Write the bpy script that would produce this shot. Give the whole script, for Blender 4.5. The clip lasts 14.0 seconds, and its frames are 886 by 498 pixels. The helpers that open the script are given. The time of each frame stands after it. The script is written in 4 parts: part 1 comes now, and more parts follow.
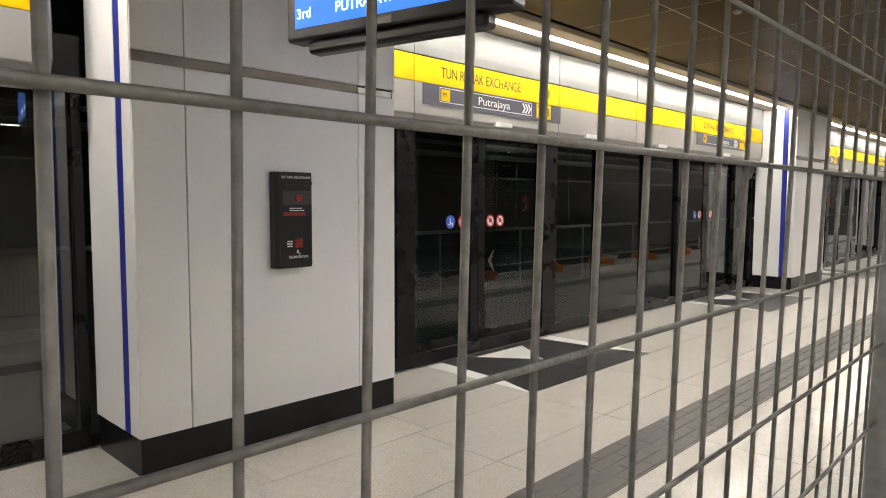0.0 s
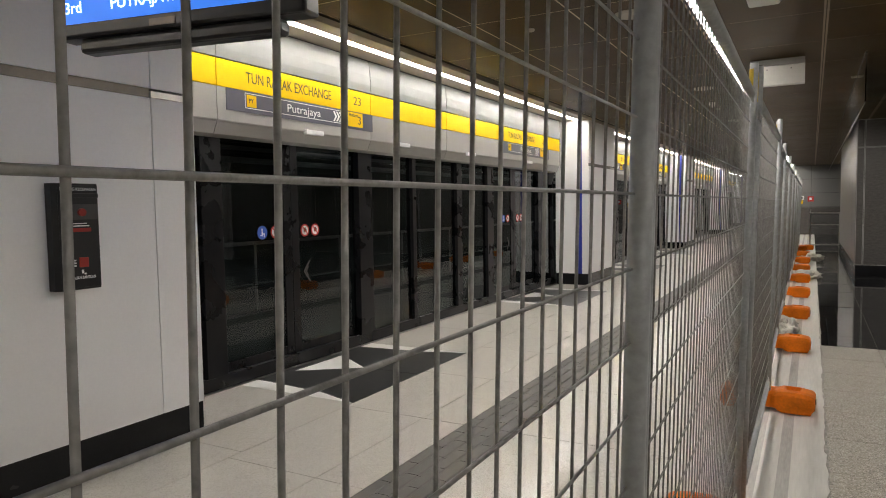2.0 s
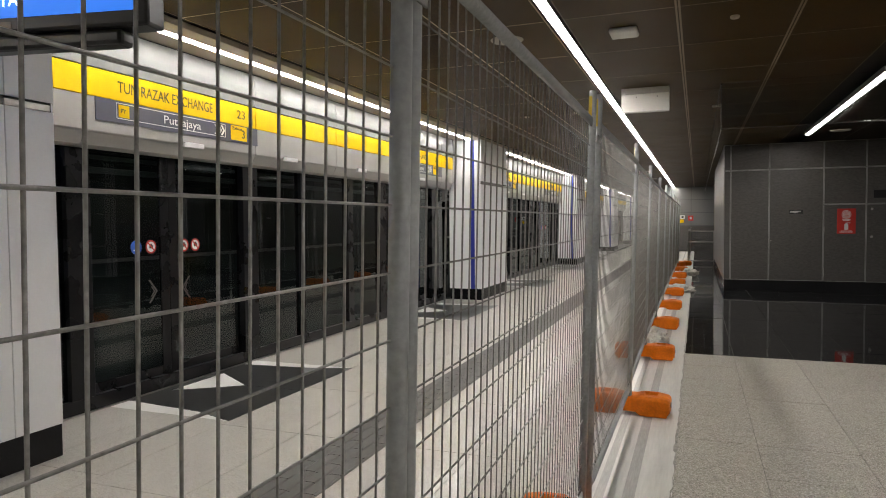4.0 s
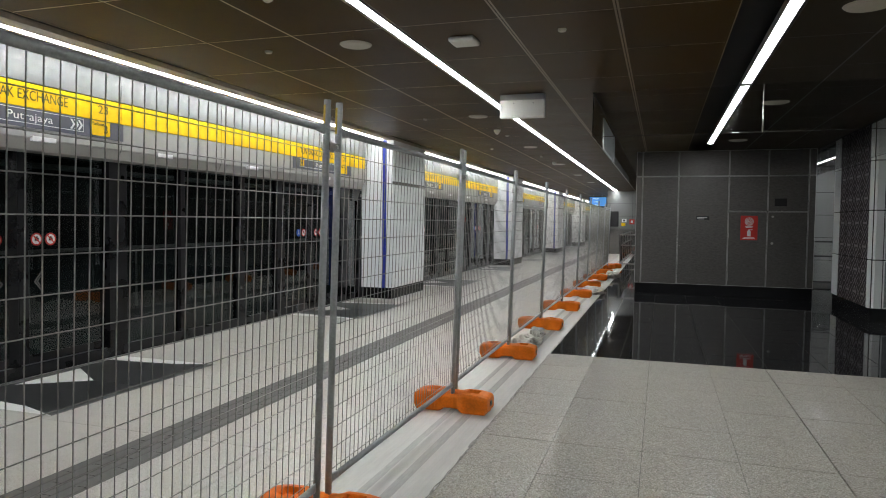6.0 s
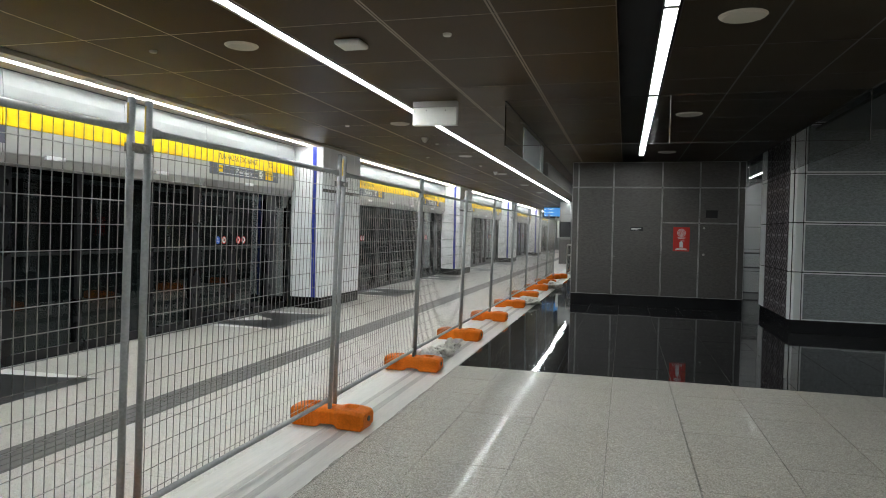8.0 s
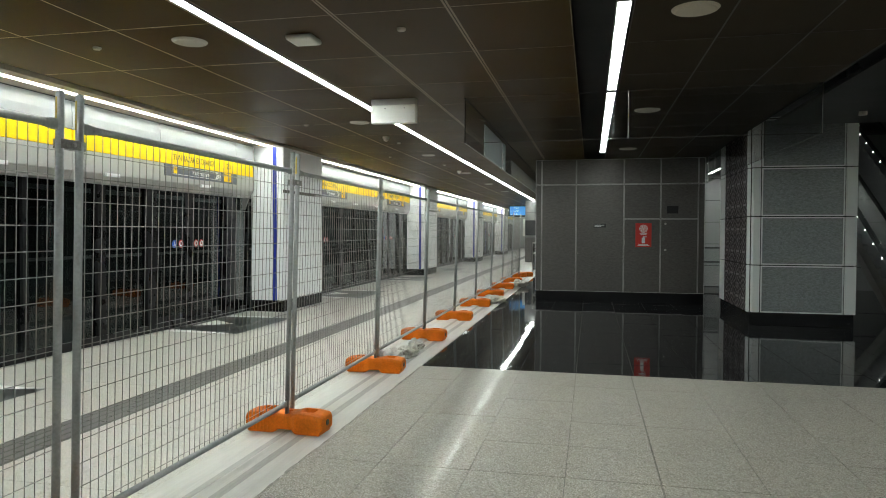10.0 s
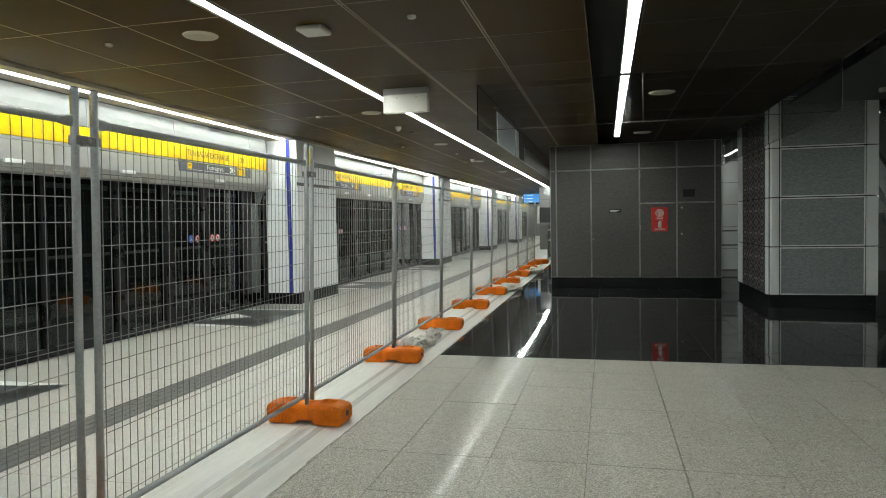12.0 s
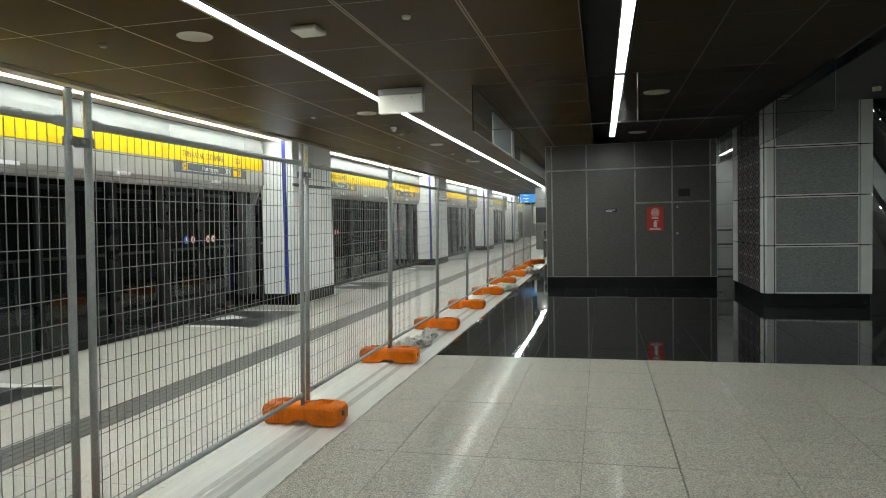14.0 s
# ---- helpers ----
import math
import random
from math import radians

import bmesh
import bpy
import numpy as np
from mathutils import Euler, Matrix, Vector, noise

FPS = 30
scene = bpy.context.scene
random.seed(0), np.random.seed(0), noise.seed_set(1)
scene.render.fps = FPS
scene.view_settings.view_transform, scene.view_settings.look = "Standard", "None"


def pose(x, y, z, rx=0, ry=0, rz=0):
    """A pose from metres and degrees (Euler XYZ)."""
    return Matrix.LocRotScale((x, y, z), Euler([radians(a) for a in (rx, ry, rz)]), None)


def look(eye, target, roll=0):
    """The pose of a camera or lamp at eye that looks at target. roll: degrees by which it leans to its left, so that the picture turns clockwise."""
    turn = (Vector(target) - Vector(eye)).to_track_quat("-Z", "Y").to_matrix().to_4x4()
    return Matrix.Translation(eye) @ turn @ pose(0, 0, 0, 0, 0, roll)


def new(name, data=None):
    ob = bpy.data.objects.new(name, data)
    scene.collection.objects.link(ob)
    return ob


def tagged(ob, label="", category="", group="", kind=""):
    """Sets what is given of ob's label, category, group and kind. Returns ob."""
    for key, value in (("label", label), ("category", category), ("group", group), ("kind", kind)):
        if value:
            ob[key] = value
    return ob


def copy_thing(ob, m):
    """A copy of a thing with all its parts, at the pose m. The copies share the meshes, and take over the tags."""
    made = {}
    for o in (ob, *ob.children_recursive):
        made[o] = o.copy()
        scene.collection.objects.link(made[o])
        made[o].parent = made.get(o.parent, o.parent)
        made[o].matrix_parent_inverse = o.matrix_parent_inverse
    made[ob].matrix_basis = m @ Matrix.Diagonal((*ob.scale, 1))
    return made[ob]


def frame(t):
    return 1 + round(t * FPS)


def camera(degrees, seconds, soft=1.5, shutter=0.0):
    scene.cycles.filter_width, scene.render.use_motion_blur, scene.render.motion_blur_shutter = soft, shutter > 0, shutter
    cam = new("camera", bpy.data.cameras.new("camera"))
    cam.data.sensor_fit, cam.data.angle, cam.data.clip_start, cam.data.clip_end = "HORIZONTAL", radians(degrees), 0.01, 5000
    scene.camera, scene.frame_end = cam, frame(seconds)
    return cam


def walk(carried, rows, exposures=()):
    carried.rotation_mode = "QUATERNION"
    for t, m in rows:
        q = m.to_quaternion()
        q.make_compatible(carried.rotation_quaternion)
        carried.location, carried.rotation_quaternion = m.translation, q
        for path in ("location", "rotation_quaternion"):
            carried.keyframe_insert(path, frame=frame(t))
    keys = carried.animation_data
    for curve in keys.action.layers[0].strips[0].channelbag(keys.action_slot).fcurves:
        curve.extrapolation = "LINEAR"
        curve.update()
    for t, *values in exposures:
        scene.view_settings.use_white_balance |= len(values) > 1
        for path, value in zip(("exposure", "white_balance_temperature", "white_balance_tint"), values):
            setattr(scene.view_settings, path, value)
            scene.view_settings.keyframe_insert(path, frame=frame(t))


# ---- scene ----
cam = camera(67.1, 14.0, soft=1.0)
PATH = [
    (0, (-1.727, -0.4158, 1.5036), (-3.1133, 1.0186, 1.36), 0.19),
    (0.5, (-1.6811, -0.3986, 1.505), (-2.8626, 1.2086, 1.3594), -0.15),
    (1, (-1.6653, -0.3823, 1.5088), (-2.7216, 1.3108, 1.3774), -0.51),
    (1.5, (-1.693, -0.3625, 1.5092), (-2.7055, 1.3566, 1.3704), -0.52),
    (2, (-1.69, -0.348, 1.518), (-2.656, 1.399, 1.391), -0.9),
    (2.5, (-1.679, -0.346, 1.515), (-2.607, 1.422, 1.396), -1.0),
    (3, (-1.6483, -0.3574, 1.5125), (-2.51, 1.4434, 1.3924), -0.72),
    (3.2, (-1.645, -0.354, 1.516), (-2.465, 1.466, 1.404), -0.7),
    (5.3, (-0.788, -0.273, 1.482), (-1.436, 1.618, 1.419), 0.5),
    (5.5, (-0.671, -0.236, 1.532), (-1.31, 1.657, 1.459), 0.7),
    (6, (-0.395, -0.1, 1.528), (-1.014, 1.8, 1.444), 0.7),
    (6.5, (-0.148, 0.03, 1.547), (-0.756, 1.934, 1.461), 0.7),
    (7, (0.048, 0.058, 1.541), (-0.545, 1.966, 1.462), 0.8),
    (7.5, (0.159, 0.12, 1.539), (-0.416, 2.034, 1.461), 0.9),
    (8, (0.206, 0.262, 1.535), (-0.318, 2.191, 1.48), 1.2),
    (10.5, (0.268, 0.369, 1.512), (-0.148, 2.325, 1.459), -0.2),
    (11, (0.276, 0.373, 1.52), (-0.136, 2.329, 1.461), -0.8),
    (11.5, (0.264, 0.368, 1.503), (-0.164, 2.32, 1.428), -1.0),
    (12, (0.244, 0.383, 1.506), (-0.229, 2.324, 1.423), -1.1),
    (12.5, (0.256, 0.378, 1.513), (-0.232, 2.315, 1.431), -1.3),
    (13, (0.249, 0.384, 1.505), (-0.232, 2.323, 1.423), -1.3),
    (13.5, (0.242, 0.391, 1.5), (-0.229, 2.333, 1.418), -1.3),
    (14, (0.254, 0.38, 1.502), (-0.209, 2.324, 1.42), -1.3),
]
walk(cam, [(t, look(eye, target, roll)) for t, eye, target, roll in PATH],
     exposures=[(0, 0.22, 6750, 12), (0.5, 0.03, 6750, 12), (1.0, -0.14, 6700, 12), (3.2, -0.2, 6700, 12), (5.3, -0.2, 6100, 9), (7.0, -0.12, 5930, 6), (8.2, -0.02, 5900, 4), (10.3, 0.06, 6080, -2), (14, 0.02, 6080, -2)])

LED, LED2, LED3, HALLFILL, COVE = 62.0, 22.0, 42.0, 72.0, 44.0

# ---------------------------------------------------------------- world and exposure
world = bpy.data.worlds.new("world")
scene.world = world
world.use_nodes = True
world.node_tree.nodes["Background"].inputs[0].default_value = (0.02, 0.022, 0.025, 1)
world.node_tree.nodes["Background"].inputs[1].default_value = 0.0


# ---------------------------------------------------------------- materials
def material(name, color, rough=0.5, metal=0.0, var=0.08, scale=3.0, fine=60.0, bump=0.0, bump_scale=120.0,
             spec=0.5, rand=0.0, coat=0.0, rough_var=0.05, stretch=(1, 1, 1), tint=None):
    """Principled surface: colour varied at two scales, with fine relief and uneven gloss."""
    m = bpy.data.materials.new(name)
    m.use_nodes = True
    nt = m.node_tree
    n, l = nt.nodes, nt.links
    b = n["Principled BSDF"]
    b.inputs["Metallic"].default_value = metal
    b.inputs["Specular IOR Level"].default_value = spec
    b.inputs["Coat Weight"].default_value = coat
    b.inputs["Coat Roughness"].default_value = 0.035
    tc, mp = n.new("ShaderNodeTexCoord"), n.new("ShaderNodeMapping")
    mp.inputs["Scale"].default_value = stretch
    geo = n.new("ShaderNodeNewGeometry")
    l.new(geo.outputs["Position"], mp.inputs["Vector"])
    big, small = n.new("ShaderNodeTexNoise"), n.new("ShaderNodeTexNoise")
    big.inputs["Scale"].default_value, big.inputs["Detail"].default_value = scale, 4
    small.inputs["Scale"].default_value, small.inputs["Detail"].default_value = fine, 3
    l.new(mp.outputs[0], big.inputs["Vector"])
    l.new(mp.outputs[0], small.inputs["Vector"])
    add = n.new("ShaderNodeMath")
    add.operation = "ADD"
    l.new(big.outputs[0], add.inputs[0])
    l.new(small.outputs[0], add.inputs[1])
    val = add
    if rand:
        oi = n.new("ShaderNodeObjectInfo")
        ra = n.new("ShaderNodeMath")
        ra.operation = "MULTIPLY_ADD"
        l.new(oi.outputs["Random"], ra.inputs[0])
        ra.inputs[1].default_value = rand
        l.new(add.outputs[0], ra.inputs[2])
        val = ra
    mr = n.new("ShaderNodeMapRange")
    mr.inputs[1].default_value, mr.inputs[2].default_value = 0.6, 1.4 + rand
    mr.clamp = True
    l.new(val.outputs[0], mr.inputs[0])
    mix = n.new("ShaderNodeMix")
    mix.data_type = "RGBA"
    c = Vector(color)
    t = Vector(tint) if tint else c * (1 + var)
    d = c * (1 - var)
    mix.inputs[6].default_value = (*d, 1)
    mix.inputs[7].default_value = (*t, 1)
    l.new(mr.outputs[0], mix.inputs[0])
    l.new(mix.outputs[2], b.inputs["Base Color"])
    rr = n.new("ShaderNodeMapRange")
    rr.inputs[3].default_value, rr.inputs[4].default_value = max(0.0, rough - rough_var), rough + rough_var
    l.new(big.outputs[0], rr.inputs[0])
    l.new(rr.outputs[0], b.inputs["Roughness"])
    if bump:
        bt = n.new("ShaderNodeTexNoise")
        bt.inputs["Scale"].default_value = bump_scale
        l.new(mp.outputs[0], bt.inputs["Vector"])
        bp = n.new("ShaderNodeBump")
        bp.inputs["Strength"].default_value = bump
        bp.inputs["Distance"].default_value = 0.002
        l.new(bt.outputs[0], bp.inputs["Height"])
        l.new(bp.outputs[0], b.inputs["Normal"])
    return m


def speckled(name, base, dark, light, rough, scale=220.0, rand=0.25, spec=0.5, polish_bump=0.0, polish=0.0, polish_rough=0.035):
    """Granite or terrazzo: grains of three tones over slow clouding."""
    m = material(name, base, rough, var=0.10, scale=1.2, fine=9.0, rand=rand, spec=spec, rough_var=0.04, coat=polish)
    nt = m.node_tree
    n, l = nt.nodes, nt.links
    b = n["Principled BSDF"]
    b.inputs["Coat Roughness"].default_value = polish_rough
    old = b.inputs["Base Color"].links[0].from_socket
    geo = n.new("ShaderNodeNewGeometry")
    vo = n.new("ShaderNodeTexVoronoi")
    vo.inputs["Scale"].default_value = scale
    l.new(geo.outputs["Position"], vo.inputs["Vector"])
    sep = n.new("ShaderNodeSeparateColor")
    l.new(vo.outputs["Color"], sep.inputs[0])
    prev = old
    for i, (lim, col) in enumerate(((0.78, dark), (0.80, light))):
        gt = n.new("ShaderNodeMath")
        gt.operation = "GREATER_THAN"
        gt.inputs[1].default_value = lim
        l.new(sep.outputs[i], gt.inputs[0])
        sc = n.new("ShaderNodeMath")
        sc.operation = "MULTIPLY"
        sc.inputs[1].default_value = 0.75
        l.new(gt.outputs[0], sc.inputs[0])
        mx = n.new("ShaderNodeMix")
        mx.data_type = "RGBA"
        l.new(sc.outputs[0], mx.inputs[0])
        l.new(prev, mx.inputs[6])
        mx.inputs[7].default_value = (*col, 1)
        prev = mx.outputs[2]
    l.new(prev, b.inputs["Base Color"])
    if polish_bump:
        wave = n.new("ShaderNodeTexNoise")
        wave.inputs["Scale"].default_value = 5.0
        l.new(geo.outputs["Position"], wave.inputs["Vector"])
        bp = n.new("ShaderNodeBump")
        bp.inputs["Strength"].default_value = polish_bump
        bp.inputs["Distance"].default_value = 0.02
        l.new(wave.outputs[0], bp.inputs["Height"])
        l.new(bp.outputs[0], b.inputs["Coat Normal"])
    return m


def glow(name, color, strength):
    m = bpy.data.materials.new(name)
    m.use_nodes = True
    b = m.node_tree.nodes["Principled BSDF"]
    b.inputs["Base Color"].default_value = (*color, 1)
    b.inputs["Emission Color"].default_value = (*color, 1)
    b.inputs["Emission Strength"].default_value = strength
    return m


def glazing(name, color, rough=0.0, ior=1.5):
    m = bpy.data.materials.new(name)
    m.use_nodes = True
    b = m.node_tree.nodes["Principled BSDF"]
    b.inputs["Base Color"].default_value = (*color, 1)
    b.inputs["Roughness"].default_value = rough
    b.inputs["IOR"].default_value = ior
    b.inputs["Transmission Weight"].default_value = 1.0
    return m


def perforated(name, base, hole, scale, rough=0.4, metal=0.5, spec=0.5):
    """Sheet metal with small round holes in a staggered grid."""
    m = material(name, base, rough, metal=metal, var=0.12, scale=1.5, fine=25, rough_var=0.08, spec=spec)
    nt = m.node_tree
    n, l = nt.nodes, nt.links
    b = n["Principled BSDF"]
    old = b.inputs["Base Color"].links[0].from_socket
    geo = n.new("ShaderNodeNewGeometry")
    vo = n.new("ShaderNodeTexVoronoi")
    vo.inputs["Scale"].default_value = scale
    vo.inputs["Randomness"].default_value = 0.0
    l.new(geo.outputs["Position"], vo.inputs["Vector"])
    lt = n.new("ShaderNodeMath")
    lt.operation = "LESS_THAN"
    lt.inputs[1].default_value = 0.33
    l.new(vo.outputs["Distance"], lt.inputs[0])
    mx = n.new("ShaderNodeMix")
    mx.data_type = "RGBA"
    l.new(lt.outputs[0], mx.inputs[0])
    l.new(old, mx.inputs[6])
    mx.inputs[7].default_value = (*hole, 1)
    l.new(mx.outputs[2], b.inputs["Base Color"])
    return m


M_PLAT = speckled("platform_granite", (0.56, 0.535, 0.485), (0.34, 0.315, 0.27), (0.70, 0.68, 0.64), 0.33, spec=0.5, polish=0.24, polish_rough=0.11)
M_BEIGE = speckled("polished_granite", (0.365, 0.342, 0.292), (0.15, 0.135, 0.11), (0.62, 0.59, 0.53), 0.38, scale=165.0, spec=0.06, rand=0.3, polish_bump=0.06, polish=0.042, polish_rough=0.045)
M_BLACK = speckled("black_granite", (0.012, 0.012, 0.013), (0.006, 0.006, 0.007), (0.03, 0.03, 0.03), 0.035, rand=0.5, spec=0.13)
M_DIABLACK = speckled("dark_stone", (0.035, 0.035, 0.036), (0.02, 0.02, 0.02), (0.06, 0.06, 0.06), 0.3)
M_DIAWHITE = material("white_stone", (0.85, 0.84, 0.81), 0.35, var=0.04, bump=0.05)
M_GROUT = material("grout", (0.15, 0.137, 0.12), 0.9, var=0.2, fine=200)
M_TACT = material("tactile_grey", (0.095, 0.089, 0.082), 0.5, var=0.15, fine=150, bump=0.15, rand=0.2)
M_STRIP = material("white_sill", (0.56, 0.55, 0.51), 0.42, var=0.13, scale=1.5, fine=9, stretch=(7, 0.5, 1), bump=0.05)
M_STRIPD = material("sill_groove", (0.37, 0.36, 0.335), 0.5, var=0.25, scale=2, fine=20, stretch=(6, 0.5, 1))
M_SEAL = material("old_sealant", (0.30, 0.285, 0.25), 0.6, var=0.5, scale=6, fine=30)
M_CEIL = perforated("ceiling_panel", (0.074, 0.0445, 0.0125), (0.022, 0.013, 0.004), 230, rough=0.42, metal=0.0, spec=0.06)
# same panel, colour darkened and cooled for the weaker light over the hall
M_CEIL_SHADED = perforated("ceiling_panel_shaded", (0.052, 0.043, 0.030), (0.02, 0.016, 0.011), 230, rough=0.5, metal=0.0, spec=0.03)
# one rail metal twice: lighter as lit by the cove, darker as shaded
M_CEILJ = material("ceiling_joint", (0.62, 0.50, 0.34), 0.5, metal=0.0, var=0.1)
M_CEILJ_SHADED = material("ceiling_joint_shaded", (0.27, 0.21, 0.14), 0.5, var=0.15)
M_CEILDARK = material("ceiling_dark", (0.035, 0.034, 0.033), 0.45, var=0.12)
M_SLOT = material("slot_black", (0.012, 0.012, 0.013), 0.6, var=0.2)
M_WHITE = material("white_enamel_panel", (0.86, 0.86, 0.86), 0.40, var=0.03, scale=0.8, bump=0.02, bump_scale=30)
# grey instead of white, so the close cove lamps do not bleach it
M_FASCIA = material("fascia_darkened", (0.205, 0.209, 0.205), 0.45, var=0.03, scale=1.0)
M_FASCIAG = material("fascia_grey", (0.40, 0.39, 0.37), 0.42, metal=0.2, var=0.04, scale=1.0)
M_SOFFIT = material("soffit_beige", (0.46, 0.40, 0.31), 0.5, var=0.05)
M_YELLOW = material("yellow_band", (0.86, 0.55, 0.001), 0.5, var=0.03, scale=1.5, spec=0.15)
M_SIGN = material("sign_slate", (0.085, 0.085, 0.115), 0.4, var=0.05)
M_SIGNTXT = material("sign_ink", (0.06, 0.05, 0.035), 0.5)
M_SIGNWHITE = material("sign_white", (0.85, 0.85, 0.85), 0.5, var=0.02)
M_BLUE = material("blue_stripe", (0.02, 0.035, 0.33), 0.35, var=0.05)
M_PLINTH = material("black_plinth", (0.010, 0.010, 0.011), 0.25, var=0.3, fine=150, spec=0.25)
M_STEEL = material("brushed_steel", (0.46, 0.44, 0.41), 0.3, metal=1.0, var=0.1, stretch=(30, 1, 30))
M_BRONZE = material("recess_metal", (0.13, 0.115, 0.10), 0.35, metal=0.9, var=0.15)
M_FRAME = material("door_frame_black", (0.008, 0.008, 0.009), 0.28, var=0.2, spec=0.28)
M_GREYPANEL = material("grey_door_panel", (0.30, 0.32, 0.315), 0.35, metal=0.2, var=0.05)
M_GALV = material("galvanised_steel", (0.215, 0.208, 0.192), 0.42, metal=0.2, var=0.42, scale=22, fine=130, rough_var=0.14, bump=0.5, bump_scale=160)
M_TUBE = material("galvanised_tube", (0.32, 0.33, 0.325), 0.48, metal=0.1, var=0.22, scale=9, fine=70, rough_var=0.12, bump=0.12, bump_scale=120)
M_YPAINT = material("yellow_marking_paint", (0.55, 0.38, 0.03), 0.6, var=0.25, scale=25, fine=90)
M_ORANGE = material("orange_plastic", (0.70, 0.165, 0.003), 0.55, spec=0.25, var=0.26, scale=9, fine=60, bump=0.12, bump_scale=200, rand=0.2)
M_BAG = material("grey_plastic_sheet", (0.52, 0.50, 0.45), 0.55, var=0.25, scale=8, fine=40, bump=0.2, bump_scale=60)
M_CAB = material("cabinet_mesh_panel", (0.125, 0.118, 0.111), 0.40, metal=0.6, var=0.35, scale=30, fine=110, stretch=(0.5, 1, 1.6), rough_var=0.08)
M_CABTRIM = material("cabinet_trim", (0.50, 0.49, 0.47), 0.35, metal=0.3, var=0.1)
M_DARKGAP = material("shadow_gap", (0.008, 0.008, 0.008), 0.8)
M_COLWHITE = material("column_white_stone", (0.84, 0.86, 0.85), 0.45, var=0.05, scale=1.2)
M_COLPANEL = material("column_textured_panel", (0.25, 0.268, 0.272), 0.45, metal=0.2, var=0.55, scale=42, fine=95, stretch=(0.55, 1, 1.5), rough_var=0.08)
M_PATTERN = material("pattern_metal", (0.35, 0.32, 0.33), 0.45, metal=0.4, var=0.15)
M_PATTERNBACK = material("pattern_back", (0.03, 0.022, 0.026), 0.6, var=0.2)
M_RED = material("red_sign", (0.60, 0.03, 0.02), 0.45, var=0.05)
M_REDDIM = material("dull_red_plastic", (0.30, 0.02, 0.014), 0.4, var=0.08)
M_BLACKPL = material("black_plastic", (0.014, 0.014, 0.015), 0.35, var=0.2, fine=120)
M_GREYPL = material("dark_grey_plastic", (0.055, 0.053, 0.052), 0.5, var=0.1)
M_CREAM = material("white_plastic", (0.66, 0.65, 0.60), 0.5, var=0.04)
M_SPKRIM = material("offwhite_grille", (0.50, 0.47, 0.40), 0.5, var=0.05)
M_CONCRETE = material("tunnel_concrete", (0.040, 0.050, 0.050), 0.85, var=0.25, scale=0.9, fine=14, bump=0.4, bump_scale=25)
M_WALL = material("grey_wall_panel", (0.34, 0.34, 0.33), 0.5, var=0.05, scale=1.0)
M_ENDWALL = material("end_wall_panel", (0.19, 0.19, 0.185), 0.45, var=0.06, scale=1.0)
M_ESC = material("escalator_metal", (0.26, 0.27, 0.27), 0.35, metal=0.5, var=0.15)
M_RUBBER = material("rubber", (0.012, 0.012, 0.012), 0.5)
M_GLASS = glazing("screen_door_glass", (0.28, 0.345, 0.35), ior=1.48)
M_GLASS2 = glazing("end_pane_glass", (0.20, 0.24, 0.235), ior=2.05)
M_BGLASS = glazing("barrier_glass", (0.975, 0.99, 0.985))
M_CLEAR = glazing("clear_barrier_glass", (0.99, 0.995, 0.99), ior=1.12)
# pale tone of the reflection painted into two barrier panes
M_PANEREFL = material("painted_reflection", (0.55, 0.60, 0.62), 0.35, var=0.08, scale=2.0)
M_LED = glow("led_strip", (1.0, 0.97, 0.92), LED)
M_LED2 = glow("hall_led_strip", (1.0, 0.97, 0.92), LED2)
M_LED3 = glow("side_led_strip", (1.0, 0.97, 0.92), LED3)
M_HALLFILL = glow("hall_fill_strip", (1.0, 0.97, 0.92), HALLFILL)
M_COVE = glow("cove_led", (1.0, 0.97, 0.91), COVE)
M_SCREEN = glow("screen_blue", (0.03, 0.19, 0.80), 1.15)
M_SCREENFAR = glow("screen_light_blue", (0.08, 0.25, 0.55), 0.9)
M_SCREENTXT = glow("screen_text", (0.75, 0.9, 1.0), 2.2)
M_SPARK = glow("balustrade_light", (1.0, 0.97, 0.9), 7.0)
M_BLUEDOT = material("mandatory_blue", (0.03, 0.12, 0.55), 0.4)
M_FILM = material("stripe_film", (0.016, 0.016, 0.016), 0.6, var=0.1)
M_CHEV = material("chevron_film", (0.06, 0.058, 0.055), 0.6, var=0.1)
M_REDRING = material("prohibition_red", (0.62, 0.04, 0.03), 0.4)


# ---------------------------------------------------------------- building blocks
def box(bm, x0, x1, y0, y1, z0, z1, bevel=0.0):
    r = bmesh.ops.create_cube(bm, size=1.0)
    vs = r["verts"]
    for v in vs:
        v.co = Vector(((x0 + x1) / 2 + v.co.x * (x1 - x0), (y0 + y1) / 2 + v.co.y * (y1 - y0), (z0 + z1) / 2 + v.co.z * (z1 - z0)))
    if bevel:
        es = list({e for v in vs for e in v.link_edges})
        bmesh.ops.bevel(bm, geom=es, offset=bevel, segments=2, affect="EDGES", profile=0.5)
    return bm


def rod(bm, p, q, r, seg=8):
    p, q = Vector(p), Vector(q)
    d = q - p
    m = Matrix.Translation((p + q) / 2) @ d.to_track_quat("Z", "Y").to_matrix().to_4x4()
    bmesh.ops.create_cone(bm, cap_ends=True, segments=seg, radius1=r, radius2=r, depth=d.length, matrix=m)
    return bm


